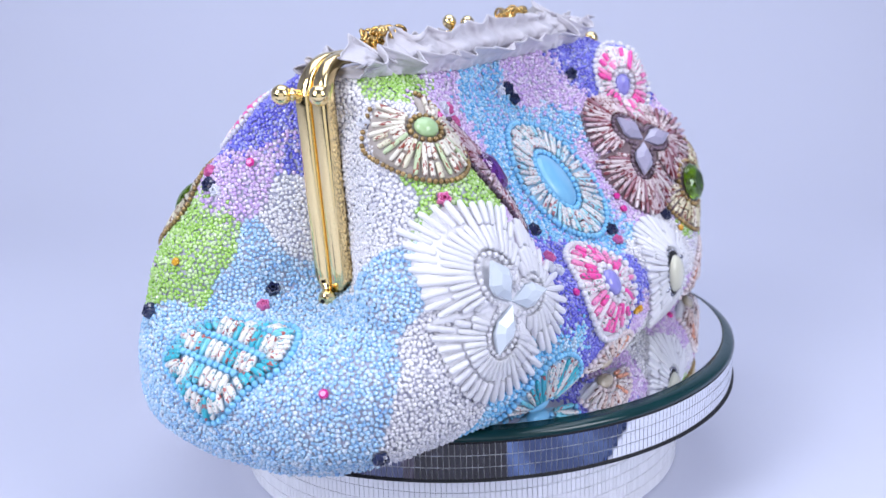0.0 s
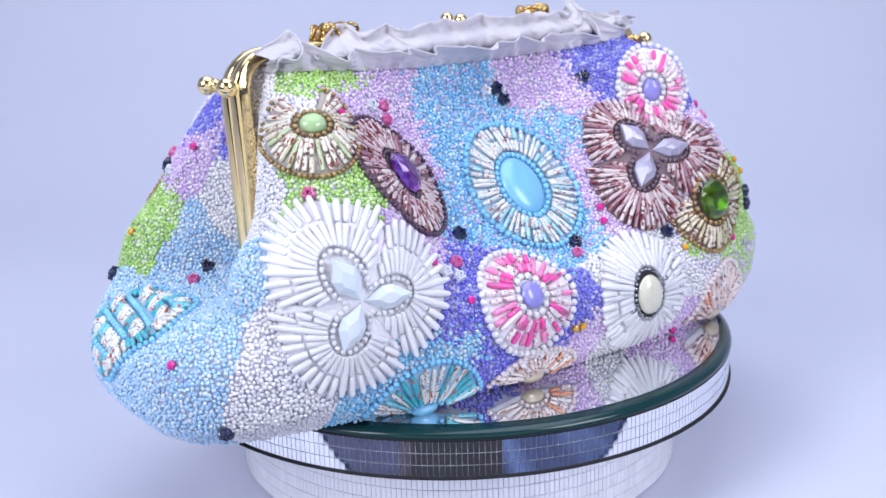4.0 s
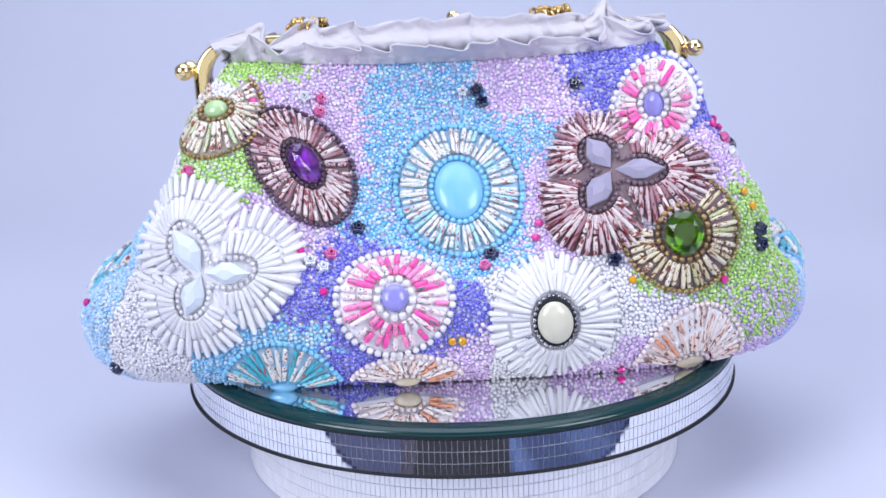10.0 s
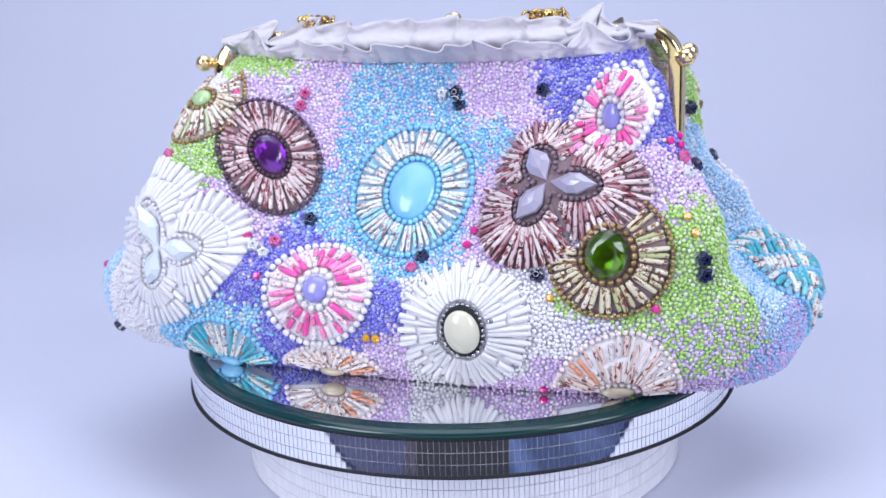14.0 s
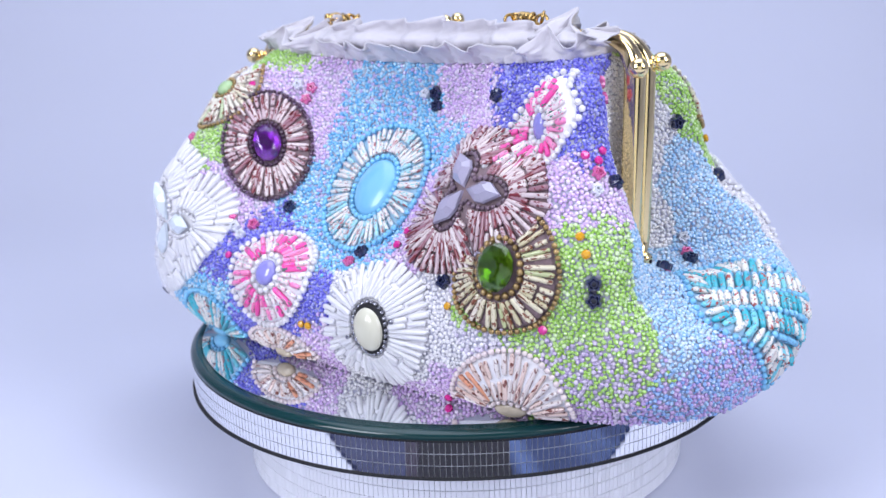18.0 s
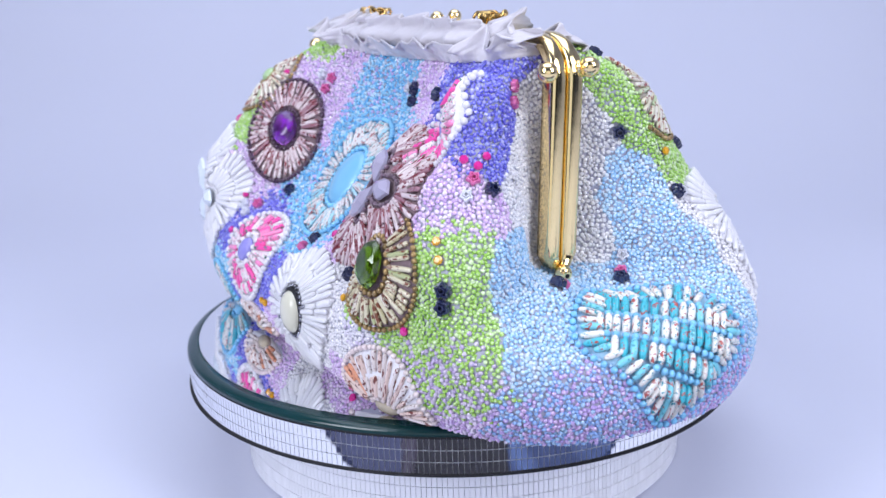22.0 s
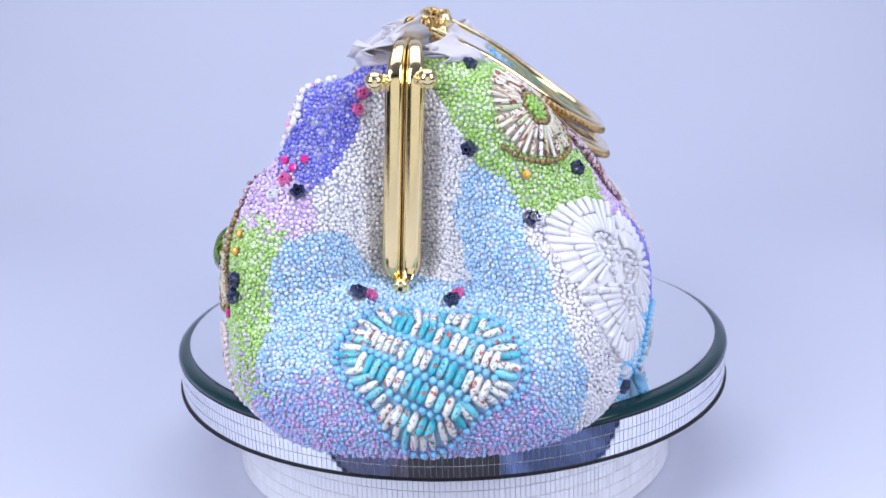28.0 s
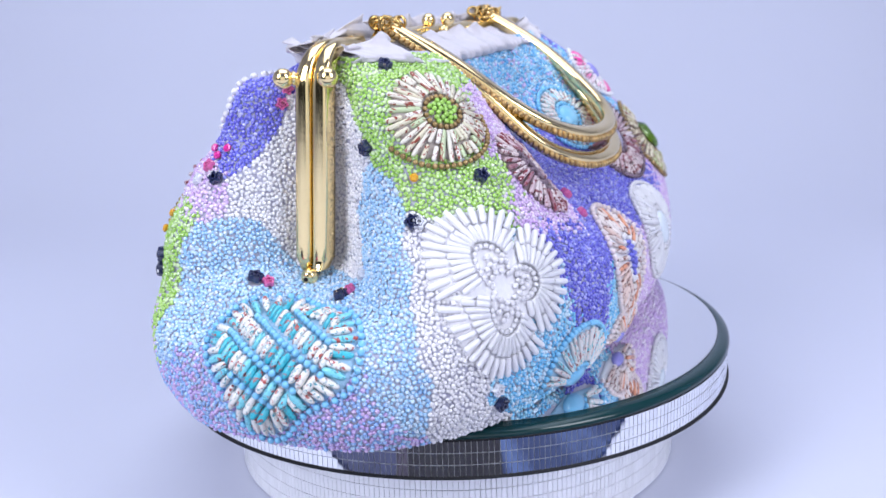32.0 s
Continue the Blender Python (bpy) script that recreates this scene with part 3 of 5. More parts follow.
def pad(patch, outline, parent_name, label, lift=0.0016, mat=None):
    """The stiffened felt shape under a motif: a low mound with a rounded edge."""
    outline = [(p * 0.94, q * 0.94) for p, q in outline]
    n = len(outline)
    vs, rings = [], (1.0, 0.98, 0.90, 0.6, 0.3)
    lifts = (-0.0006, lift * 0.5, lift, lift * 1.15, lift * 1.25)
    for s, h in zip(rings, lifts):
        vs += [patch.at(p * s, q * s, h)[0] for p, q in outline]
    vs.append(patch.at(0, 0, lift * 1.25)[0])
    fs = []
    for i in range(len(rings) - 1):
        for k in range(n):
            j = (k + 1) % n
            fs.append((i * n + k, i * n + j, (i + 1) * n + j, (i + 1) * n + k))
    m = (len(rings) - 1) * n
    fs += [(m + k, m + (k + 1) % n, len(vs) - 1) for k in range(n)]
    ob = link_mesh(parent_name, vs, fs, mat or M_BACKING, bag, label)
    rr = np.array([math.hypot(p, q) for p, q in outline])
    aa = np.array([math.atan2(q, p) for p, q in outline])
    order = np.argsort(aa)
    HOLES.append((patch, aa[order], rr[order]))
    return ob


def felt(beads):
    """The backing felt for the beads sewn on it; brown and taupe draw the dark gaps between them."""
    if beads in (B_MAURE, B_OLIVE):
        return M_BACKING_DARK
    if beads is B_CREAM:
        return M_BACKING_TAN
    return M_BACKING_BLUE if beads in (B_IVORY, B_AQUA) else M_BACKING


def dome(patch, p, q, sx, sy, height, lift, turn, mat, parent, name, label, kind="cabochon"):
    """A stone: a smooth cabochon, a faceted oval, or a pointed faceted marquise."""
    n = {"cabochon": 24, "facet": 10, "marquise": 6}[kind]
    pos, nor = patch.at(p, q, lift)
    rings = {"cabochon": [(1.0, 0.0), (0.99, 0.25), (0.92, 0.5), (0.75, 0.75), (0.5, 0.92), (0.25, 0.985)],
             "facet": [(1.0, 0.0), (1.0, 0.25), (0.62, 0.85)], "marquise": [(1.0, 0.0), (0.98, 0.35), (0.46, 0.94)]}[kind]
    vs, fs = [], []
    for s, h in rings:
        for k in range(n):
            t = 2 * math.pi * k / n
            cx, cy = math.cos(t), math.sin(t)
            if kind == "marquise":
                cx, cy = (cx * 0.5, cy * 1.05) if k % 3 else (cx * 1.1, 0)
            vs.append((cx * s * sx, cy * s * sy, h * height))
    for i in range(len(rings) - 1):
        for k in range(n):
            j = (k + 1) % n
            fs.append((i * n + k, i * n + j, (i + 1) * n + j, (i + 1) * n + k))
    m = (len(rings) - 1) * n
    vs.append((0, 0, height))
    fs += [(m + k, m + (k + 1) % n, len(vs) - 1) for k in range(n)]
    a = radians(turn)
    along = patch.t1 * math.cos(a) + patch.t2 * math.sin(a)
    ob = link_mesh(name, vs, fs, mat, parent, label, smooth=(kind == "cabochon"))
    ob.matrix_basis = frame_of(pos, along, nor, 1, 1, 1)
    return ob


def cut_gem(patch, sx, sy, height, lift, mat, foil, parent, name, label):
    """A foil-backed crystal: a clear coloured crown of rows of facets over a faceted metal cup."""
    n = 12
    pos, nor = patch.at(0, 0, lift)
    vs, fs = [], []
    for s, h, off in [(0.97, 0.0, 0), (1.0, 0.14, 0), (0.86, 0.52, 0.5), (0.60, 0.82, 0), (0.46, 0.86, 0.5)]:
        vs += [(s * sx * math.cos(2 * math.pi * (k + off) / n), s * sy * math.sin(2 * math.pi * (k + off) / n), h * height) for k in range(n)]
    for i in range(4):
        for k in range(n):
            j = (k + 1) % n
            a, b, c, d = i * n + k, i * n + j, (i + 1) * n + j, (i + 1) * n + k
            if i == 0:
                fs.append((a, b, c, d))
            elif i in (1, 3):
                fs += [(a, b, d), (b, c, d)]
            else:
                fs += [(a, b, c), (a, c, d)]
    fs.append(tuple(4 * n + k for k in range(n)))
    fs.append(tuple(range(n))[::-1])
    ob = link_mesh(name, vs, fs, mat, parent, label, smooth=False)
    m = frame_of(pos, patch.t1, nor, 1, 1, 1)
    ob.matrix_basis = m
    vs, fs = [], []
    for s, h, off in [(0.95, 0.02, 0), (0.66, -0.10, 0.5), (0.34, -0.26, 0)]:
        vs += [(s * sx * math.cos(2 * math.pi * (k + off) / n), s * sy * math.sin(2 * math.pi * (k + off) / n), h * height - 0.0002) for k in range(n)]
    vs.append((0, 0, -0.30 * height))
    for i in range(2):
        for k in range(n):
            a, b, c, d = i * n + k, i * n + (k + 1) % n, (i + 1) * n + (k + 1) % n, (i + 1) * n + k
            fs += [(a, b, d), (b, c, d)] if i == 0 else [(a, b, c), (a, c, d)]
    fs += [(2 * n + k, 2 * n + (k + 1) % n, 3 * n) for k in range(n)]
    cup = link_mesh("foil_cup", vs, fs, foil, ob, "", smooth=False)
    return ob


def ring_of(patch, parent, cp, cq, rx, ry, turn, size, mat, lift, a0=0.0, a1=360.0):
    """Round beads along an arc of an ellipse."""
    steps = 180
    pts = []
    tr = radians(turn)
    for i in range(steps + 1):
        a = radians(a0 + (a1 - a0) * i / steps)
        u, v = rx * math.cos(a), ry * math.sin(a)
        pts.append((cp + u * math.cos(tr) - v * math.sin(tr), cq + u * math.sin(tr) + v * math.cos(tr)))
    lens = [0.0]
    for a, b in zip(pts, pts[1:]):
        lens.append(lens[-1] + math.hypot(b[0] - a[0], b[1] - a[1]))
    count = max(3, int(lens[-1] / (size * 1.02)))
    for k in range(count):
        d = lens[-1] * (k + 0.5) / count
        i = int(np.searchsorted(lens, d))
        p, q = pts[min(i, steps)]
        p0, q0 = pts[max(i - 1, 0)]
        pos, nor = patch.at(p, q, lift)
        along = patch.t1 * (p - p0) + patch.t2 * (q - q0) + patch.n * 1e-7
        s = size * random.uniform(0.92, 1.06)
        place("round_bead", bead("round_bead", mat), parent, frame_of(pos, along, nor, s, s, s))


def fan(patch, parent, cp, cq, r_in, r_out, mat, a0=0.0, a1=360.0, width=0.0023, kind="tube_bead", lift=0.0026, turn=0.0, split=0.35, gap=1.0):
    """Tube beads laid like rays. r_in and r_out are (rx, ry) of the inner and outer ellipse."""
    tr = radians(turn)

    def spot(a, f):
        rx, ry = r_in[0] + (r_out[0] - r_in[0]) * f, r_in[1] + (r_out[1] - r_in[1]) * f
        u, v = rx * math.cos(a), ry * math.sin(a)
        return cp + u * math.cos(tr) - v * math.sin(tr), cq + u * math.sin(tr) + v * math.cos(tr)

    a = radians(a0)
    end = radians(a1)
    spots = []
    while a < end - 0.02:
        p, q = spot(a, 0.62)
        p2, q2 = spot(a + 0.01, 0.62)
        spots.append(a)
        a += 0.01 * width * 1.10 * gap / max(math.hypot(p2 - p, q2 - q), 1e-6)
    squeeze = (end - radians(a0)) / max(a - radians(a0), 1e-6)
    for a in spots:
        a = radians(a0) + (a - radians(a0)) * squeeze + random.uniform(-0.035, 0.035)
        jit = random.uniform(-0.06, 0.06)
        p, q = spot(a, 0.03)
        p1, q1 = spot(a, 0.99 + jit)
        s0, n0 = patch.at(p, q, lift + random.uniform(0.0002, 0.0011))
        s1, n1 = patch.at(p1, q1, lift - 0.0004)
        d = s1 - s0
        if d.length < 0.001:
            continue
        w = width * random.uniform(0.76, 0.98)
        long = d.length > 0.0085 and random.random() < split
        pieces = [(0.0, 0.46), (0.54, 1.0)] if long else [(0.0, 1.0)]
        for f0, f1 in pieces:
            place(kind, bead(kind, mat), parent, frame_of(s0 + d * ((f0 + f1) / 2), d, (n0 + n1).normalized(), d.length * (f1 - f0) * 0.98, w, w))


def ellipse(rx, ry, a0=0.0, a1=360.0, n=40, cp=0.0, cq=0.0):
    full = a1 - a0 >= 359
    pts = [(cp + rx * math.cos(radians(a0 + (a1 - a0) * i / (n if full else n - 1))), cq + ry * math.sin(radians(a0 + (a1 - a0) * i / (n if full else n - 1)))) for i in range(n)]
    return pts


def bead_nest(patch, parent, sx, sy, size, mat, lift):
    """A stone's place filled with small round beads."""
    k = 0
    count = int(0.85 * sx * sy * 4 / (size * size))
    for k in range(count):
        a, r = k * 2.39996, math.sqrt((k + 0.4) / count)
        pos, nor = patch.at(r * sx * math.cos(a), r * sy * math.sin(a), lift + 0.0008 * (1 - r))
        place("round_bead", bead("round_bead", mat), parent, frame_of(pos, patch.t1, nor, size, size, size))


def flower(centre, rx, ry, stone, label, mat, inner, outer=None, turn=0.0, arc=(0.0, 360.0), kind="tube_bead", width=0.0023, inner_size=0.0022, outer_size=0.0022, facet="cabochon", height=0.003, stone_label="", gap=1.0, hem=None, nest=None):
    """A round appliqué: stone in the middle, a ring of round beads, rays of tube beads and often a beaded edge."""
    pt = Patch(centre, turn)
    sx, sy, smat = stone
    edge = outer_size if outer else 0.0
    if arc[1] - arc[0] > 359:
        outline = ellipse(rx, ry)
    else:
        outline = ellipse(rx, ry, *arc, n=30) + ellipse(sx + inner_size, sy + inner_size, arc[1] + 5, arc[0] + 355, n=12)
    if hem:
        outline = ellipse(rx - edge, ry - edge)
    ob = pad(pt, outline, "flower_applique", label, mat=felt(mat))
    if nest:
        bead_nest(pt, ob, sx, sy, 0.0021, nest, 0.0028)
    elif facet == "facet":
        cut_gem(pt, sx, sy, height, 0.0036, smat, FOIL, ob, "centre_stone", stone_label)
    else:
        dome(pt, 0, 0, sx, sy, height, 0.0022, 0, smat, ob, "centre_stone", stone_label, facet)
    ring_of(pt, ob, 0, 0, sx + inner_size * 0.5, sy + inner_size * 0.5, 0, inner_size, inner, 0.0028)
    fan(pt, ob, 0, 0, (sx + inner_size, sy + inner_size), (rx - edge, ry - edge), mat, *arc, width=width, kind=kind, gap=0.84 if mat is B_WHITE else gap, split=0.7 if mat is B_PINK else 0.35)
    if outer:
        ring_of(pt, ob, 0, 0, rx - edge * 0.4, ry - edge * 0.4, 0, outer_size, outer, 0.0018, *(hem or arc))
    return ob


def setting(centre, turn, sx, sy, parent):
    """The dark metal tray under a cabochon, with two small lugs."""
    pt = Patch(centre, turn)
    dome(pt, 0, 0, sx + 0.0016, sy + 0.0016, 0.0014, 0.0021, 0, M_BLACK, parent, "bezel", "blackened silver tray")
    for a in (8, 190):
        p, q = (sx + 0.0042) * math.cos(radians(a)), (sy + 0.0042) * math.sin(radians(a))
        pos, nor = pt.at(p, q, 0.0036)
        place("lug", bead("round_bead", R_SILVER), parent, frame_of(pos, pt.t1, nor, 0.0030, 0.0022, 0.0022))


def half_fan(centre, rx, ry, stone, label, mat, inner, outer, turn=0.0, arc=(0.0, 180.0)):
    """A half flower rising from the bag's lower edge like a seashell."""
    pt = Patch(centre, turn)
    sx, sy, smat = stone
    outline = ellipse(rx, ry, arc[0], arc[1], n=30) + [(-sx * 0.8, -sy * 0.9), (0, -sy * 1.2), (sx * 0.8, -sy * 0.9)]
    ob = pad(pt, outline, "shell_applique", label, mat=felt(mat))
    dome(pt, 0, 0, sx, sy, 0.0028, 0.0022, 0, smat, ob, "centre_stone", "", "cabochon")
    ring_of(pt, ob, 0, 0, sx + 0.0012, sy + 0.0012, 0, 0.0023, inner, 0.0028, *arc)
    fan(pt, ob, 0, 0, (sx + 0.0024, sy + 0.0024), (rx - 0.0022, ry - 0.0022), mat, *arc)
    ring_of(pt, ob, 0, 0, rx - 0.001, ry - 0.001, 0, 0.0024, outer, 0.0018, *arc)
    return ob


def butterfly(centre, petals, label, mat, inner, smat, width=0.0023, turn=0.0, tips=True):
    """Three pointed stones that meet in one point, each with its own fan of tube beads. petals: (heading, stone half length, half width, spread below, spread above, reach ahead, reach aside)."""
    pt = Patch(centre, turn)
    axes = [(math.cos(radians(h)), math.sin(radians(h)), sl) for h, sl, *_ in petals]

    def off(p, q, k):
        """Distance from the middle line of petal k's stone."""
        cx, cy, sl = axes[k]
        t = min(max(p * cx + q * cy, 0.15 * sl), 2.2 * sl)
        return math.hypot(p - cx * t, q - cy * t)

    rays, outline = [], {}
    for k, (head, sl, sw, f0, f1, ahead, aside) in enumerate(petals):
        c, s = axes[k][:2]
        a, last = f0, None
        while a < f1:
            ca, sa = math.cos(radians(a)), math.sin(radians(a))
            u0, v0 = sl * 1.15 + (sl + 0.0022) * ca, (sw + 0.0024) * sa
            reach = aside + (ahead - aside) * max(0.0, ca) ** 1.5
            u1, v1 = u0 + reach * (0.55 * ca + 0.45 * ca ** 3), v0 + reach * sa
            grow = 0.0
            for i in range(1, 13):
                f = i / 12
                u, v = u0 + (u1 - u0) * f, v0 + (v1 - v0) * f
                p, q = u * c - v * s, u * s + v * c
                if any(off(p, q, j) < off(p, q, k) + 0.0006 for j in range(len(petals)) if j != k):
                    break
                grow = f
            mid = (u0 * 0.4 + u1 * 0.6, v0 * 0.4 + v1 * 0.6)
            if last is None or math.hypot(mid[0] - last[0], mid[1] - last[1]) > width * 1.02:
                last = mid
                if grow * math.hypot(u1 - u0, v1 - v0) > 0.0036:
                    g = grow * random.uniform(0.93, 1.0)
                    e = (u0 + (u1 - u0) * g, v0 + (v1 - v0) * g)
                    rays.append((u0 * c - v0 * s, u0 * s + v0 * c, e[0] * c - e[1] * s, e[0] * s + e[1] * c))
            a += 1.0
    for p0, q0, p1, q1 in rays:
        outline[math.atan2(q1, p1)] = (p1 * 1.04, q1 * 1.04)
    ob = pad(pt, [outline[k] for k in sorted(outline)], "petal_applique", label, mat=felt(mat))
    for p0, q0, p1, q1 in rays:
        s0, n0 = pt.at(p0, q0, 0.0030 + random.uniform(0.0, 0.0008))
        s1, n1 = pt.at(p1, q1, 0.0024)
        d = s1 - s0
        w = width * random.uniform(0.82, 1.0)
        pieces = [(0.0, 0.48), (0.52, 1.0)] if d.length > 0.011 and random.random() < (0.8 if mat is B_WHITE else 0.35) else [(0.0, 1.0)]
        for g0, g1 in pieces:
            place("tube_bead", bead("tube_bead", mat), ob, frame_of(s0 + d * ((g0 + g1) / 2), d, (n0 + n1).normalized(), d.length * (g1 - g0) * 0.98, w, w))
    for head, sl, sw, *_ in petals:
        p, q = sl * 1.15 * math.cos(radians(head)), sl * 1.15 * math.sin(radians(head))
        if tips:
            dome(pt, p, q, sl, sw, 0.0036, 0.0028, head, smat, ob, "pointed_stone", "", "marquise")
        else:
            for k in range(9):
                a, rr = k * 2.4, sw * 0.30 * math.sqrt(k)
                pos, nor = pt.at(p + rr * math.cos(a), q + rr * math.sin(a), 0.0030)
                place("round_bead", bead("round_bead", inner), ob, frame_of(pos, pt.t1, nor, 0.0023, 0.0023, 0.0023))
        ring_of(pt, ob, p, q, sl + 0.0008, sw + 0.0010, head, 0.0021, inner, 0.0030, -140, 140)
    return ob


def heart(centre, rx, ry, label, turn, facing):
    """A rounded heart: slanting rows of tube beads inside a ring of rays, divided by lines of round beads."""
    pt = Patch(centre, turn, facing)

    def rim(a, s=1.0):
        k = 1.0 - 0.20 * math.exp(-((a - math.pi / 2) / 0.45) ** 2) + 0.10 * math.exp(-((a + math.pi / 2) / 0.4) ** 2)
        k *= 1.0 - 0.15 * math.exp(-((abs(a + math.pi / 2) - 0.9) / 0.4) ** 2)
        return rx * k * s * math.cos(a) * (1 - 0.22 * max(0.0, -math.sin(a)) ** 1.6), ry * k * s * math.sin(a)

    angles = [2 * math.pi * i / 48 - math.pi for i in range(48)]
    ob = pad(pt, [rim(a) for a in angles], "heart_applique", label, mat=M_BACKING_BLUE)
    n = 46
    for i in range(n):
        a = 2 * math.pi * (i + random.uniform(-0.2, 0.2)) / n - math.pi + 0.001
        s0, n0 = pt.at(*rim(a, 0.665), 0.0032)
        s1, n1 = pt.at(*rim(a, random.uniform(0.90, 0.97)), 0.0022)
        d = s1 - s0
        w = 0.0029 * random.uniform(0.88, 1.1)
        place("rice_bead", bead("rice_bead", B_AQUA), ob, frame_of(s0 + d * 0.5, d, (n0 + n1).normalized(), d.length, w, w))
    for i in range(54):
        a = 2 * math.pi * i / 54 - math.pi
        pos, nor = pt.at(*rim(a, 0.985), 0.0014)
        place("round_bead", bead("round_bead", R_BLUE), ob, frame_of(pos, pt.t1, nor, 0.0026, 0.0026, 0.0026))
    # slanting lanes of beads laid side by side, parted by lines of round beads
    slant = radians(74)
    c, s = math.cos(slant), math.sin(slant)
    lane, step = 0.0088, 0.0029

    def inside(p, q, part_of):
        return math.hypot(p, q) < math.hypot(*rim(math.atan2(q / ry, p / rx), part_of))

    for row in range(-8, 9):
        for k in range(-3, 4):
            for u, kind, sx, sy, lim in ((k * lane, "rice_bead", 0.0074, 0.0031, 0.72), ((k + 0.5) * lane, "round_bead", 0.0028, 0.0028, 0.69)):
                v = row * step + (0.0014 if kind == "round_bead" else 0.0)
                p, q = u * c - v * s, u * s + v * c
                if not inside(p, q, lim):
                    continue
                pos, nor = pt.at(p, q, 0.0034)
                along = pt.t1 * c + pt.t2 * s
                place(kind, bead(kind, B_AQUA if kind == "rice_bead" else R_BLUE), ob, frame_of(pos, along, nor, sx, sy, sy))
    return ob


def build_appliques():
    # front
    flower((-4, -52, 77), 0.0270, 0.0312, (0.0102, 0.0134, ST_BLUE), "blue cabochon ringed by ivory tube beads", B_IVORY, R_BLUE, R_BLUE, inner_size=0.0026, outer_size=0.0026, stone_label="glossy sky blue cabochon", height=0.004)
    flower((-69.5, -50, 87.5), 0.0215, 0.0278, (0.0066, 0.0092, ST_AMETHYST), "amethyst crystal ringed by mauve tube beads", B_MAURE, R_PURPLE, R_PURPLE, turn=12, facet="facet", height=0.005, stone_label="faceted purple crystal", outer_size=0.0021)
    flower((-99, -47, 112), 0.0172, 0.0222, (0.0048, 0.0042, ST_GREEN), "pale green stone with cream tube beads", B_CREAM, R_GOLD, R_GOLD, arc=(-235.0, 62.0), outer_size=0.002, stone_label="banded pale green stone")
    flower((75, -50, 106.5), 0.0176, 0.0200, (0.0042, 0.0055, ST_LAVENDER), "lavender bead ringed by pink and white beads", B_PINK, R_WHITE, R_WHITE, kind="tube_bead", inner_size=0.0029, outer_size=0.0028, width=0.0028)
    flower((-33, -92, 45), 0.0236, 0.0208, (0.0052, 0.0055, ST_LAVENDER), "lavender bead ringed by pink and white beads", B_PINK, R_WHITE, R_WHITE, kind="tube_bead", inner_size=0.0031, outer_size=0.0030, width=0.0028)
    cameo = flower((28, -94, 31), 0.0262, 0.0235, (0.0070, 0.0086, ST_CAMEO), "cream cabochon in dark silver amid white beads", B_WHITE, R_SILVER, None, turn=12, inner_size=0.0021, stone_label="smooth cream cabochon", height=0.0045, width=0.0027)
    setting((28, -94, 31), 12, 0.0070, 0.0086, cameo)
    flower((81, -76, 59), 0.0238, 0.0238, (0.0082, 0.0092, ST_OLIVINE), "olivine crystal ringed by olive cream beads", B_OLIVE, R_GOLD, R_GOLD, arc=(-178.0, 68.0), facet="facet", height=0.005, inner_size=0.0027, stone_label="faceted bright green crystal", turn=-8)
    butterfly((55, -69, 86), [(128, 0.0074, 0.0052, -130, 130, 0.0140, 0.0165), (2, 0.0090, 0.0046, -130, 130, 0.0190, 0.0150), (240, 0.0080, 0.0052, -130, 130, 0.0185, 0.0195)],
              "three grey lavender stones amid mauve tube beads", B_MAURE, R_PLUM, ST_GREY)
    butterfly((-104, -78, 56), [(118, 0.0086, 0.0054, -130, 130, 0.0160, 0.0205), (0, 0.0084, 0.0046, -130, 130, 0.0170, 0.0200), (245, 0.0082, 0.0050, -130, 130, 0.0165, 0.0205)],
              "three pale blue stones amid white tube beads", B_WHITE, R_WHITE, ST_PALE, width=0.0028)
    half_fan((-79, -81, 6.5), 0.0245, 0.0215, (0.0058, 0.0036, ST_BLUE), "blue half flower along the lower edge", B_AQUA, R_BLUE, R_BLUE, arc=(4.0, 176.0))
    half_fan((-30, -87, 7), 0.0225, 0.0130, (0.0055, 0.0030, ST_PEACH), "peach half flower along the lower edge", B_PEACH, R_PEACH, R_PEACH)
    half_fan((84, -77, 7.5), 0.0245, 0.0225, (0.0065, 0.0036, ST_PEACH), "peach half flower along the lower edge", B_PEACH, R_PEACH, R_PEACH, arc=(-8.0, 180.0))
    # ends
    heart((152, 0.5, 43.5), 0.0335, 0.0262, "aqua and white beaded heart", -8, (0.88, 0, 0.45))
    heart((-157, 1, 39.5), 0.0272, 0.0205, "aqua and white beaded heart", 8, (-0.80, 0, 0.60))
    # back
    flower((85, 37, 111), 0.0222, 0.0215, (0.0066, 0.0050, ST_GREEN), "green beaded centre ringed by cream tube beads", B_CREAM, R_GOLD, R_GOLD, hem=(-165.0, -5.0), outer_size=0.0022, nest=R_GREEN)
    flower((56, 60, 84), 0.0145, 0.0215, (0.0022, 0.0100, R_PLUM), "mauve beaded leaf", B_MAURE, R_PLUM, None, turn=30, nest=R_PLUM)
    butterfly((102, 69, 54), [(110, 0.0070, 0.0050, -130, 130, 0.0150, 0.0185), (0, 0.0065, 0.0046, -130, 130, 0.0160, 0.0180), (250, 0.0070, 0.0050, -130, 130, 0.0150, 0.0185)],
              "white tube beads round pearly bead centres", B_WHITE, R_WHITE, ST_PALE, width=0.0028, tips=False)
    flower((6, 86, 42), 0.0225, 0.0245, (0.0050, 0.0075, ST_LAVENDER), "indigo beaded centre ringed by peach pink beads", B_PEACH, R_WHITE, R_PEACH, nest=R_INDIGO, kind="rice_bead", inner_size=0.0028, outer_size=0.0026, width=0.0026)
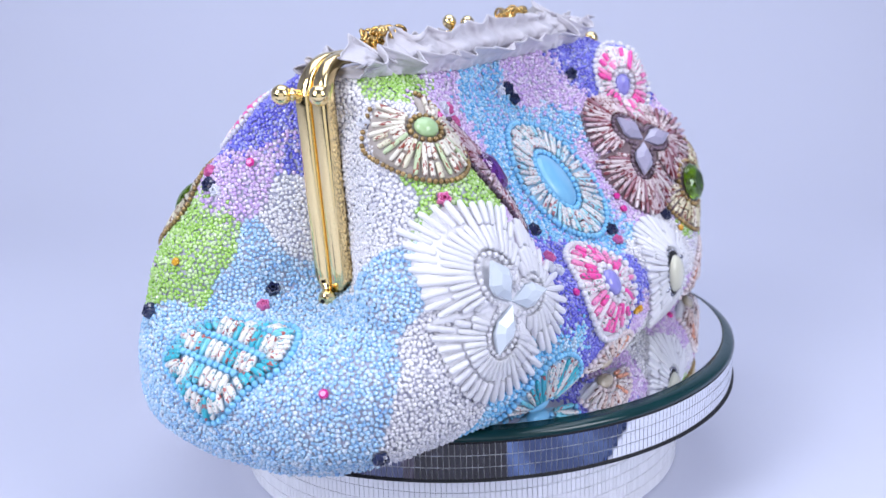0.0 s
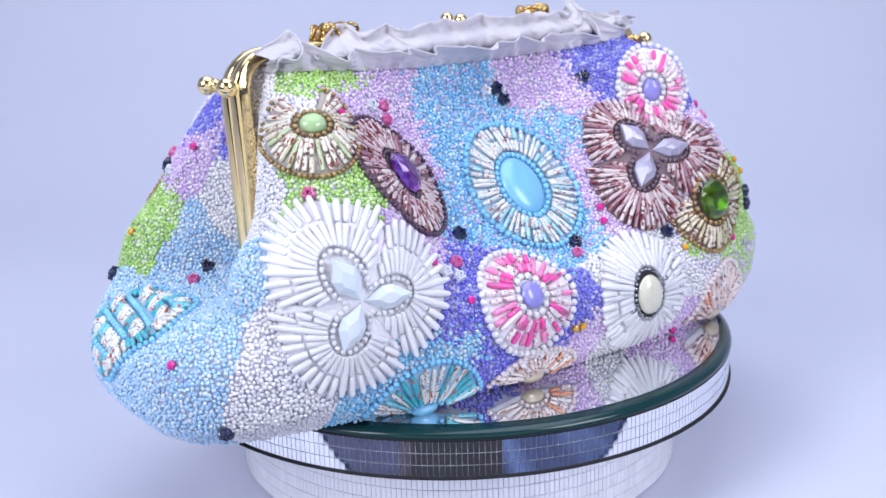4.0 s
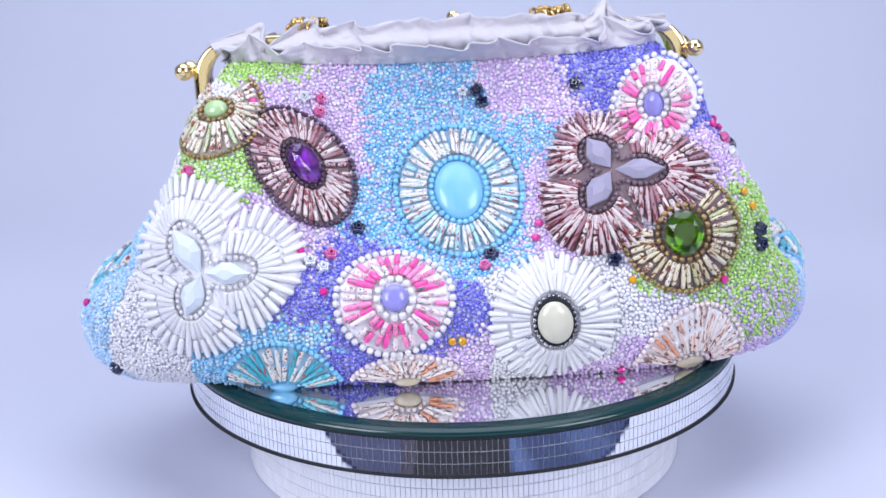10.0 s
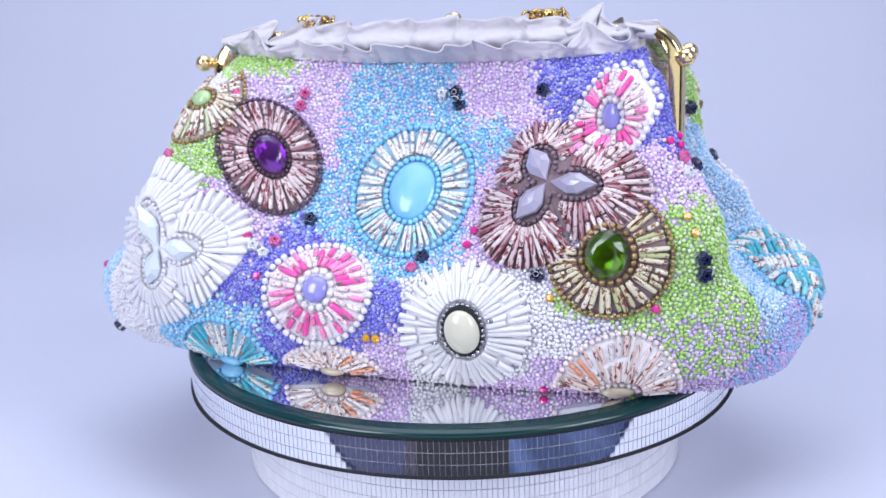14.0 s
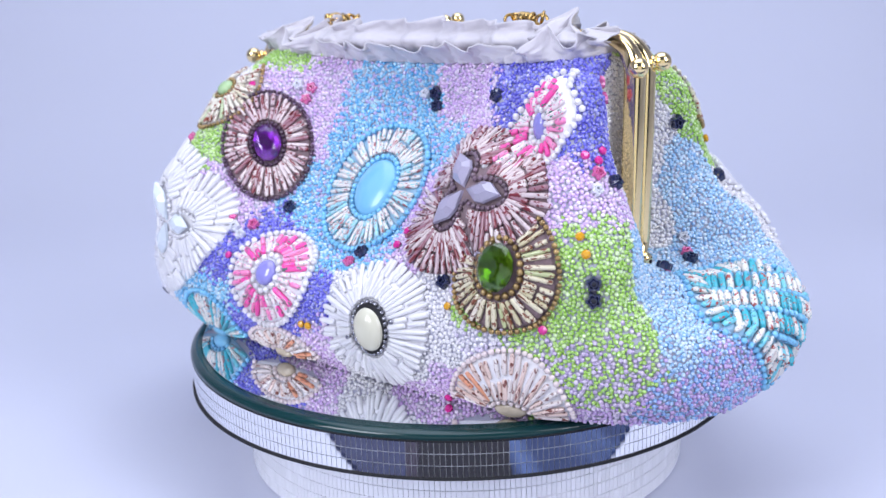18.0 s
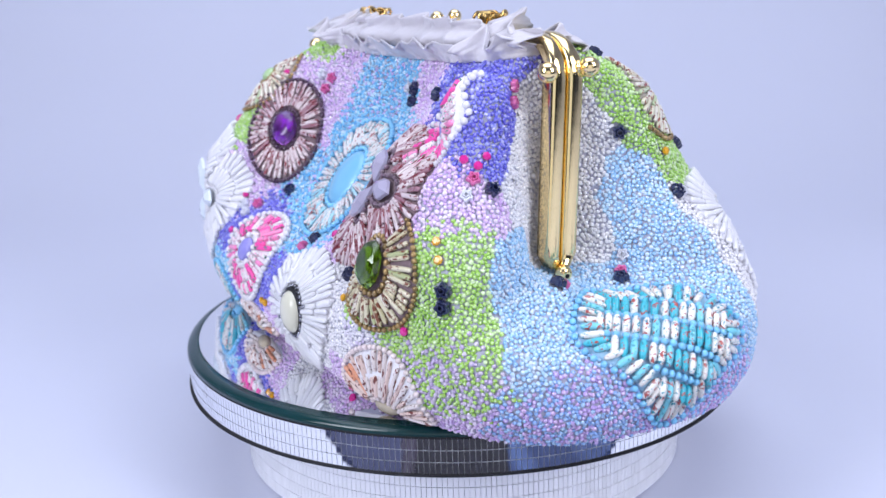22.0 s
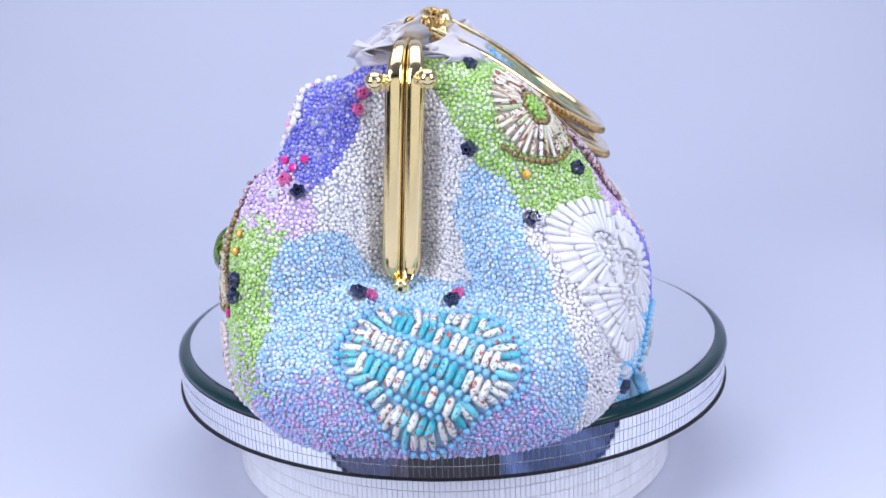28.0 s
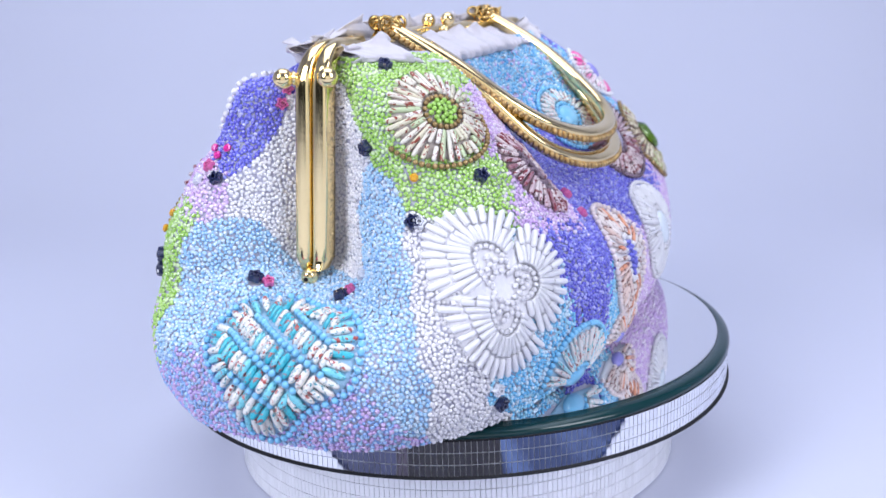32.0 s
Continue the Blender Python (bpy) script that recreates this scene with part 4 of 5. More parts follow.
    flower((-40, 46, 96), 0.0180, 0.0180, (0.0060, 0.0060, ST_BLUE), "blue stone with printed tube beads", B_IVORY, R_BLUE, R_BLUE)
    half_fan((62, 81, 9), 0.0265, 0.0210, (0.0075, 0.0042, ST_BLUE), "aqua half flower along the lower edge", B_IVORY, R_BLUE, R_BLUE)
    half_fan((10, 84, 9), 0.0225, 0.0140, (0.0055, 0.0030, ST_LAVENDER), "peach half flower along the lower edge", B_PEACH, R_PEACH, R_PEACH)
    flower((-62, 58, 82), 0.0230, 0.0240, (0.0060, 0.0080, ST_GREY), "grey stone ringed by mauve tube beads", B_MAURE, R_PLUM, R_PLUM)
    flower((-50, 82, 42), 0.0250, 0.0230, (0.0060, 0.0080, ST_PALE), "pale stone amid white tube beads", B_WHITE, R_WHITE, R_WHITE)
    flower((-100, 56, 70), 0.0225, 0.0225, (0.0075, 0.0085, ST_OLIVINE), "green crystal ringed by olive cream beads", B_OLIVE, R_GOLD, R_GOLD, facet="facet", height=0.004)
    flower((-92, 36, 108), 0.0165, 0.0165, (0.0040, 0.0050, ST_LAVENDER), "lavender bead ringed by pink and white beads", B_PINK, R_WHITE, R_WHITE, kind="rice_bead", inner_size=0.0028, outer_size=0.0026, width=0.0026)


build_appliques()


# ---- loose accent beads sewn among the seed beads ----
def flower_bead_mesh(name, mat):
    """A five-petalled pressed bead with a raised rim and a hole."""
    n = 30
    vs, fs = [], []
    rings = [(1.0, 0.0), (1.0, 0.32), (0.90, 0.52), (0.66, 0.50), (0.54, 0.36), (0.44, 0.62), (0.33, 0.62), (0.27, 0.08)]
    for s, h in rings:
        for k in range(n):
            t = 2 * math.pi * k / n
            r = 0.5 * s * (1 + (0.19 * math.cos(5 * t) if s > 0.5 else 0.0))
            vs.append((r * math.cos(t), r * math.sin(t), h))
    for i in range(len(rings) - 1):
        for k in range(n):
            j = (k + 1) % n
            fs.append((i * n + k, i * n + j, (i + 1) * n + j, (i + 1) * n + k))
    fs.append(tuple((len(rings) - 1) * n + k for k in range(n)))
    me = bpy.data.meshes.new(name)
    me.from_pydata(vs, [], fs)
    me.materials.append(mat)
    return me


def crystal_mesh(name, mat):
    n, vs, fs = 8, [], []
    for s, h in [(0.40, 0.0), (0.5, 0.25), (0.5, 0.40), (0.28, 0.62)]:
        vs += [(s * math.cos(2 * math.pi * k / n), s * math.sin(2 * math.pi * k / n), h) for k in range(n)]
    for i in range(3):
        fs += [(i * n + k, i * n + (k + 1) % n, (i + 1) * n + (k + 1) % n, (i + 1) * n + k) for k in range(n)]
    fs.append(tuple(3 * n + k for k in range(n)))
    me = bpy.data.meshes.new(name)
    me.from_pydata(vs, [], fs)
    me.materials.append(mat)
    return me


ACCENTS = {
    "navy": [(7, -20, 112), (9, -23, 107), (48, -32, 114), (-46, -62, 65), (54, -79, 51), (6, -72, 54), (115, -70, 57), (115, -70, 51), (108, -46, 87), (119, -24, 56), (113, 7, 53), (98, 17, 101), (108, 37, 76), (84, 14, 126), (89, 58, 93), (109, 70, 13), (-120, 10, 52), (-119, 36, 89), (-152, -62, 6), (-140, 48, 42)],
    "rose": [(-59, -36, 109), (-58, -33, 114), (-57, -74, 58), (3, -76, 50), (88, -25, 120), (90, -27, 114), (107, -52, 93), (116, -19, 53), (109, 10, 50), (-127, 9, 47), (-109, -60, 90), (-114, 38, 92), (25, 64, 70), (30, 70, 62)],
    "milk": [(1, -21, 112), (-65, -34, 115), (-60, -79, 54), (-65, -78, 57), (107, -55, 86), (107, 12, 55), (109, 40, 77), (-121, 32, 88), (108, 62, 20), (-104, -28, 114)],
    "magenta": [(26, -66, 64), (24, -70, 59), (98, -76, 39), (98, -50, 96), (103, -48, 95), (104, -44, 99), (-68, -77, 62), (56, -78, 7), (-60, -85, 46), (-158, -44, 34), (-116, 19, 99), (-85, -44, 115), (92, -73, 10)],
    "amber": [(-12, -96, 25), (-8, -95, 25), (109, -69, 73), (112, -70, 67), (60, -83, 43), (102, 35, 91), (-136, 40, 62)],
}


def build_accents():
    kinds = {"navy": ("flower_bead", flower_bead_mesh("flower_bead", M_NAVY), 0.0053, "navy blue pressed flower bead"),
             "rose": ("flower_bead", flower_bead_mesh("flower_bead", M_ROSE), 0.0046, "rose pink pressed flower bead"),
             "milk": ("flower_bead", flower_bead_mesh("flower_bead", M_CLEAR), 0.0046, "milky white pressed flower bead"),
             "magenta": ("crystal", crystal_mesh("crystal", M_MAGENTA), 0.0034, "magenta faceted crystal"),
             "amber": ("crystal", crystal_mesh("crystal", M_AMBER), 0.0033, "amber faceted crystal")}
    for key, spots in ACCENTS.items():
        name, me, size, label = kinds[key]
        for spot in spots:
            pt = Patch(spot, random.uniform(0, 70))
            pos, nor = pt.at(0, 0, 0.0008)
            s = size * random.uniform(0.94, 1.06)
            place(name, me, bag, frame_of(pos, pt.t1, nor, s, s, s * (0.85 if "flower" in name else 0.9)), label)
            HOLES.append((pt, np.array([-math.pi, math.pi]), np.array([s * 0.58, s * 0.58])))


build_accents()

# ---- the ground of seed beads: colour fields, in millimetres on the bag ----
FIELDS = {
    "G": [(-92, -24, 128), (-107, -53, 99), (-91, -59, 93), (-126, 28, 77), (-136, 30, 60), (95, 8, 124), (102, 15, 112), (108, 23, 100), (111, 30, 94), (110, 43, 91), (99, 52, 92), (85, 11, 130), (96, 13, 122), (109, 23, 96), (113, 32, 89), (80, 17, 128), (117, -62, 70), (125, -58, 55), (116, -57, 74), (98, 19, 119), (102, 16, 113), (108, 50, 86), (97, 12, 121), (100, 9, 112), (106, 17, 98), (111, 41, 91), (97, 50, 96), (114, -60, 72), (119, -59, 67), (123, -58, 50), (130, -58, 36), (-110, -60, 85), (-101, -56, 90), (-132, 32, 69), (-138, 34, 54), (-79, -22, 128), (-89, -21, 127), (-104, -48, 96), (-93, -55, 93), (117, -62, 63), (120, -68, 46), (66, -87, 41), (105, -79, 41), (108, -64, 70), (122, -63, 50), (96, 9, 123), (95, 46, 91), (65, 18, 127), (105, 44, 85), (-127, 43, 72), (-139, 42, 57), (-131, 28, 70), (-75, -26, 127), (-111, -52, 91), (-114, -58, 82)],
    "W": [(97, -18, 118), (98, -18, 108), (99, -20, 98), (97, -16, 90), (101, -24, 92), (61, -89, 30), (5, -89, 49), (51, -88, 48), (6, -91, 12), (50, -88, 13), (28, -90, 54), (58, -88, 40), (-138, -63, 35), (-142, -59, 18), (-129, -66, 54), (-121, -66, 68), (-98, -14, 126), (-105, -17, 105), (-117, -40, 93), (-111, 8, 88), (96, 2, 117), (96, 3, 101), (89, -2, 79), (114, 41, 83), (100, -27, 86), (97, -25, 74), (110, -37, 75), (103, 13, 93), (119, 44, 73), (127, 49, 59), (132, 55, 41), (130, 55, 20), (115, 58, 5), (96, 2, 106), (125, 62, 37), (108, 62, 5), (96, -23, 93), (98, -26, 77), (103, -30, 85), (97, 3, 108), (92, 1, 69), (116, 44, 77), (124, 51, 60), (128, 54, 41), (125, 54, 19), (95, 6, 102), (95, 6, 85), (95, -25, 90), (101, -29, 75), (97, -27, 87), (95, 5, 101), (95, 6, 84), (125, 49, 62), (108, -37, 78), (-139, -59, 12), (-134, -67, 41), (-125, -71, 61), (-105, -31, 114), (-116, -50, 91), (-106, 7, 76), (-136, -63, 20), (-121, -72, 18), (-108, -57, 89), (101, -27, 86), (98, 6, 101), (108, -35, 86), (95, 3, 115), (115, 45, 76), (125, 56, 37), (121, 55, 53), (100, -23, 66), (96, 2, 71), (129, 49, 49), (119, 58, 23), (116, 41, 75), (126, 55, 32), (-109, 8, 82), (-94, -12, 95), (-95, -8, 110), (-119, -36, 76), (-111, 9, 76), (-134, -66, 46), (-135, -59, 12), (-116, -34, 85), (-120, -48, 83), (-112, -30, 100)],
    "L": [(57, -85, 14), (50, -85, 7), (-112, 12, 102), (113, -51, 85), (112, -41, 80), (57, 71, 71), (98, -64, 84), (112, -58, 81), (115, -50, 79), (107, -59, 83), (-115, 19, 90), (-56, -30, 121), (-47, -40, 108), (-80, -73, 70), (-71, -77, 64), (-45, -26, 122), (-41, -50, 93), (26, -76, 60), (26, -57, 78), (27, -27, 119), (36, -34, 113), (20, -30, 113), (105, -53, 87), (99, -55, 82), (106, -58, 79), (-3, -92, 21), (-4, -88, 13), (-77, -35, 117), (-60, -49, 100), (113, -46, 78), (50, 64, 71), (53, 45, 98), (-119, 20, 89), (-122, 28, 85), (-60, 60, 60), (-80, 70, 40), (115, -60, 8), (-20, 82, 20), (-100, 60, 40)],
    "S": [(-30, 21, 122), (-49, 28, 114), (-66, 36, 109), (-16, 18, 123), (-27, 21, 117), (-33, -29, 117), (-12, -29, 121), (-1, -30, 107), (-24, -34, 106), (-34, -46, 95), (-37, -68, 70), (-38, -56, 83), (23, -41, 98), (15, -75, 60), (-2, -79, 56), (-15, -78, 58), (-11, 22, 119), (-44, 26, 121), (-6, 29, 105), (20, 30, 110)],
    "I": [(-108, 20, 114), (104, -32, 114), (109, -36, 104), (109, -42, 102), (-40, 45, 86), (-38, 53, 75), (-41, 66, 64), (-59, 78, 55), (42, 86, 39), (37, 53, 89), (-1, 56, 69), (15, 71, 59), (56, 84, 47), (102, -35, 115), (105, -43, 106), (81, -27, 126), (107, -48, 101), (107, -42, 93), (-110, 19, 109), (-105, 9, 98), (60, -30, 125), (68, -27, 126), (55, -30, 121), (94, -35, 111), (98, -40, 102), (-50, -81, 58), (-41, -76, 63), (-5, -90, 47), (-5, -93, 37), (-67, -87, 50), (-61, -90, 42), (-10, -93, 30), (-55, -90, 28), (77, -26, 126), (98, -34, 109), (105, -38, 100), (104, -30, 94), (5, 61, 68), (-34, 62, 70), (58, 74, 60), (42, 84, 29), (-55, 77, 56), (49, 82, 47), (-20, 55, 85)],
    "A": [(84, 79, 25), (88, 75, 15), (91, 78, 31), (101, 73, 23), (-91, -84, 32), (-62, -90, 31), (-107, -77, 14), (85, 76, 42), (103, 65, 16), (31, 86, 30)],
    "P": [(66, -88, 36), (64, -86, 50)],
    "M": [(116, -69, 25), (108, -73, 25), (123, -66, 34), (128, -60, 23), (-118, 50, 60)],
    "B": [(-150, -51, 19), (-142, -56, 38), (-134, -56, 57), (-124, -58, 71), (-124, 17, 55), (-150, 28, 38), (108, 19, 85), (111, 21, 78), (121, -47, 65), (124, -52, 51), (132, 42, 49), (140, 47, 34), (137, 48, 18), (125, 34, 62), (112, 23, 79), (107, 18, 86), (109, -34, 66), (137, -52, 38), (115, -39, 62), (109, -34, 68), (98, 8, 78), (102, 12, 91), (116, 30, 76), (127, 39, 60), (133, 44, 42), (134, 46, 22), (110, 23, 89), (109, -10, 45), (103, -29, 62), (118, -43, 61), (122, -53, 57), (120, -47, 64), (123, -49, 48), (134, -51, 36), (113, -39, 68), (102, 14, 85), (107, 17, 77), (127, 37, 60), (133, 43, 42), (132, 48, 24), (-149, -52, 22), (-141, -55, 40), (-132, -62, 61), (-128, 22, 52), (-117, 11, 53), (145, -24, 41), (140, -48, 26), (137, -39, 44), (115, 17, 68), (140, 35, 44), (118, -30, 53), (121, -43, 62), (112, 19, 79), (126, 28, 58), (139, 43, 31), (123, 35, 68), (136, 43, 43), (136, 44, 22), (134, 28, 49), (-121, 15, 71), (-136, -39, 50), (-133, 20, 54), (-146, 36, 47), (-154, -45, 26), (-160, -12, 11), (-131, -50, 66), (-150, 40, 20), (-150, -45, 8)],
    "V": [(144, -46, 20), (152, -22, 14), (151, -32, 26), (143, 36, 10), (149, 30, 18), (134, -52, 18), (149, -28, 14), (131, 38, 3), (144, -42, 21), (144, -25, 8), (137, 40, 15), (132, -52, 13)],
}


def build_seed_beads():
    rng = np.random.default_rng(5)
    quads = np.array(BODY_F[:-2])
    A, B, C, D = (BODY_V[quads[:, i]] for i in range(4))
    area = np.linalg.norm(np.cross(C - A, D - B), axis=1) / 2
    want = 420000
    pick = rng.choice(len(quads), want, p=area / area.sum())
    u, v = rng.random(want)[:, None], rng.random(want)[:, None]
    pts = (A[pick] * (1 - u) + B[pick] * u) * (1 - v) + (D[pick] * (1 - u) + C[pick] * u) * v
    nor = np.cross(C - A, D - B)[pick]
    nor /= np.linalg.norm(nor, axis=1)[:, None]
    keep = pts[:, 2] < 0.1280 + 0.005 * np.clip(np.abs(pts[:, 0]) / 0.075, 0, 1) ** 2
    for patch, aa, rr in HOLES:
        p, q, h = patch.local(pts)
        lim = np.interp(np.arctan2(q, p), aa, rr, period=2 * np.pi)
        keep &= ~((np.hypot(p, q) < lim - 0.0002) & (np.abs(h) < 0.018) & (nor @ np.array(patch.n) > 0.35))
    pts, nor = pts[keep], nor[keep]
    # even spacing: a new bead needs its own room; a second round sinks small beads into the gaps
    cells, chosen, low = {}, [], []
    cell = 0.0015
    key = np.floor(pts / cell).astype(int).tolist()
    P = pts.tolist()
    near = [(da, db, dc) for da in (-1, 0, 1) for db in (-1, 0, 1) for dc in (-1, 0, 1)]

    def scatter(ids, gap, out):
        g2 = gap * gap
        for i in ids:
            a, b, c = key[i]
            x, y, z = P[i]
            ok = True
            for da, db, dc in near:
                for (x2, y2, z2) in cells.get((a + da, b + db, c + dc), ()):
                    if (x - x2) ** 2 + (y - y2) ** 2 + (z - z2) ** 2 < g2:
                        ok = False
                        break
                if not ok:
                    break
            if ok:
                cells.setdefault((a, b, c), []).append((x, y, z))
                out.append(i)

    scatter(range(len(P)), 0.00148, chosen)
    scatter(range(len(P)), 0.00112, low)
    sunk = np.array([0] * len(chosen) + [1] * len(low))
    chosen = chosen + low
    pts, nor = pts[chosen], nor[chosen]
    seeds = np.array([s for k in FIELDS for s in FIELDS[k]]) / 1000.0
    owner = [k for k in FIELDS for _ in FIELDS[k]]
    # ragged borders: a bead now and then takes the neighbour's colour
    shifted = pts + rng.normal(0, 0.0026, pts.shape)
    keys = list(FIELDS)

    def vote(at):
        """Each field's seeds draw the beads near them; the strongest pull wins, which keeps the borders smooth."""
        pull = np.full((len(keys), len(at)), -1e9)
        for s, k in zip(seeds, owner):
            row = keys.index(k)
            d2 = ((at - s) ** 2).sum(1)
            pull[row] = np.logaddexp(pull[row], -d2 / (2 * 0.0050 ** 2))
        return np.argmax(pull, 0)

    which, which2 = vote(pts), vote(shifted)
    owner = keys
    soft = {"L", "I", "S", "M", "G", "P", "V", "A"}
    field = np.array([owner[w2] if (owner[w] in soft and owner[w2] in soft) or (owner[w] in "BV" and owner[w2] in "BV") else owner[w] for w, w2 in zip(which, which2)])
    for k in FIELDS:
        verts, faces, glinting, start = [], [], [], 0
        for layer, n, levels in ((0, 7, [(1.0, 0.0), (0.95, 0.45), (0.70, 0.80), (0.40, 0.95)]), (1, 5, [(1.0, 0.0), (0.80, 0.66)])):
            idx = np.where((field == k) & (sunk == layer))[0]
            if not len(idx):
                continue
            c, nn = pts[idx], nor[idx]
            nn = nn + rng.normal(0, 0.26, nn.shape)
            nn /= np.linalg.norm(nn, axis=1)[:, None]
            t = np.cross(nn, rng.normal(0, 1, nn.shape))
            t /= np.linalg.norm(t, axis=1)[:, None]
            b = np.cross(nn, t)
            r = ((0.00094 if layer == 0 else 0.00082) * rng.uniform(0.88, 1.08, len(idx)))[:, None]
            lift = (rng.uniform(0.0001, 0.0005, len(idx)) - 0.00025 * layer)[:, None]
            rows = []
            for s, h in levels:
                for j in range(n):
                    a = 2 * math.pi * j / n
                    rows.append(c + nn * lift + r * (s * (math.cos(a) * t + math.sin(a) * b) + h * 0.95 * nn))
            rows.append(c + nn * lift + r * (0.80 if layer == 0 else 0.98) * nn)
            V = np.stack(rows, 1)
            m = V.shape[1]
            base = []
            for i in range(len(levels) - 1):
                base += [(i * n + j, i * n + (j + 1) % n, (i + 1) * n + (j + 1) % n, (i + 1) * n + j) for j in range(n)]
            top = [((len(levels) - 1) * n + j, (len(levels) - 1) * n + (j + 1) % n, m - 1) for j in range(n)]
            off = start + np.arange(len(idx)) * m
            faces += (np.array(base)[None] + off[:, None, None]).reshape(-1, 4).tolist()
            faces += (np.array(top)[None] + off[:, None, None]).reshape(-1, 3).tolist()
            # top faces take the paler colour, a painted highlight at the hole
            glinting += [0] * (len(base) * len(idx)) + [1 - layer] * (len(top) * len(idx))
            verts += V.reshape(-1, 3).tolist()
            start += len(idx) * m
        if verts:
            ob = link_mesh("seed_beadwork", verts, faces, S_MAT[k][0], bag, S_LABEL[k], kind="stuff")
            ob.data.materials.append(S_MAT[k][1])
            ob.data.polygons.foreach_set("material_index", glinting)


build_seed_beads()


# ---- the gold frame ----
def arc_points(cx, cz, rx, rz, a0, a1, n):
    return [(cx + rx * math.cos(radians(a0 + (a1 - a0) * i / n)), cz + rz * math.sin(radians(a0 + (a1 - a0) * i / n))) for i in range(n + 1)]


def frame_path():
    """The outline of one half of the frame in (x, z), from one tip over the top to the other, and how heavy the bar is there."""
    xl, xr, zt, r = -0.1072, 0.0952, 0.1345, 0.013
    pts = [(xl, 0.0520 + (0.1205 - 0.0520) * i / 14) for i in range(15)]
    pts += arc_points(xl + r, zt - r, r, r, 180, 90, 10)
    pts += [(xl + r + (xr - xl - 2 * r) * i / 20, zt + 0.0008 * math.sin(math.pi * i / 20)) for i in range(1, 20)]
    pts += arc_points(xr - r, zt - r, r, r, 90, 0, 10)
    pts += [(xr, 0.1205 - (0.1205 - 0.0520) * i / 14) for i in range(1, 15)]
    return pts


def build_frame():
    metal = tagged(new("frame"), "polished gold purse frame")
    metal.parent = bag
    pts = frame_path()
    n = len(pts)
    shape = [(0.0072, -0.0010)]
    for i in range(13):
        a = math.pi * i / 12
        shape.append((0.00372 + 0.00355 * math.copysign(abs(math.cos(a)) ** 0.55, math.cos(a)), 0.0004 + 0.0046 * math.sin(a) ** 0.45 + 0.0005 * math.sin(a)))
    shape.append((0.0002, -0.0010))
    for side in (-1, 1):
        vs, fs = [], []
        for i, (x, z) in enumerate(pts):
            a, b = pts[max(i - 1, 0)], pts[min(i + 1, n - 1)]
            d = Vector((b[0] - a[0], 0, b[1] - a[1])).normalized()
            out = Vector((-d.z, 0, d.x))
            t = min(i, n - 1 - i)
            top = min(max((t - 16) / 9.0, 0), 1)
            wy, wo = 1 - 0.42 * top, 1 - 0.32 * top
            tip = min(1.0, 0.62 + 0.38 * t)
            yb = -0.0112 + 0.0046 * min(max((z - 0.053) / 0.08, 0), 1)
            for sy, so in shape:
                vs.append(Vector((x, yb + side * sy * wy * tip, z)) + out * (so * wo))
        k = len(shape)
        for i in range(n - 1):
            for j in range(k):
                q = (j + 1) % k
                f = (i * k + j, i * k + q, (i + 1) * k + q, (i + 1) * k + j)
                fs.append(f if side > 0 else f[::-1])
        fs += [tuple(range(k)), tuple((n - 1) * k + j for j in range(k))[::-1]]
        link_mesh("bar", vs, fs, M_GOLD, metal)
    # hinge tips
    for x in (-0.1142, 0.1012):
        vs, fs = lathe([(0.0001, 0.0030), (0.0016, 0.0029), (0.0025, 0.0024), (0.0031, 0.0014), (0.0034, 0.0), (0.0030, -0.0016), (0.0001, -0.0022)], 20)
        ob = link_mesh("hinge", vs, fs, M_GOLD, metal, "round gold hinge rivet")
        ob.matrix_basis = Matrix.Translation((x, -0.0112, 0.0500)) @ Euler((0, radians(100 if x > 0 else -100), 0)).to_matrix().to_4x4()
        vs, fs = tube([(0, 0, 0.0022), (0, 0, 0.0032)], 0.0009, 10)
        pin = link_mesh("pin", vs, fs, M_BLACK, ob, "dark rivet hole")
    # ball studs at the shoulders: a ball on a short ringed neck
    for x, y, z, s in ((0.1022, -0.0175, 0.1252, -1), (0.1015, 0.0012, 0.1258, 1), (-0.1162, -0.0152, 0.1255, -1), (-0.1162, 0.0020, 0.1250, 1)):
        stud(metal, (x, y, z), (0.75 if x > 0 else -0.75, s, 0), 0.0038, 0.0064)
    # kiss-lock balls on top
    stud(metal, (0.0005, -0.0060, 0.1412), (0.25, -0.25, 1), 0.0031, 0.008)
    stud(metal, (0.0000, 0.0030, 0.1416), (-0.25, 0.25, 1), 0.0031, 0.008)


def stud(parent, at, way, r, neck):
    prof = [(0.0001, -neck), (0.0018, -neck), (0.0018, -neck * 0.75), (0.0026, -neck * 0.68), (0.0026, -neck * 0.52), (0.0014, -neck * 0.45)]
    prof += [(r * math.cos(radians(a)), r * math.sin(radians(a))) for a in range(-60, 90, 12)] + [(0.0001, r)]
    vs, fs = lathe(prof, 20)
    ob = link_mesh("ball_stud", vs, fs, M_GOLD, parent, "shiny gold ball stud")
    ob.matrix_basis = Matrix.Translation(at) @ Vector(way).to_track_quat("Z", "Y").to_matrix().to_4x4()
    return ob


build_frame()


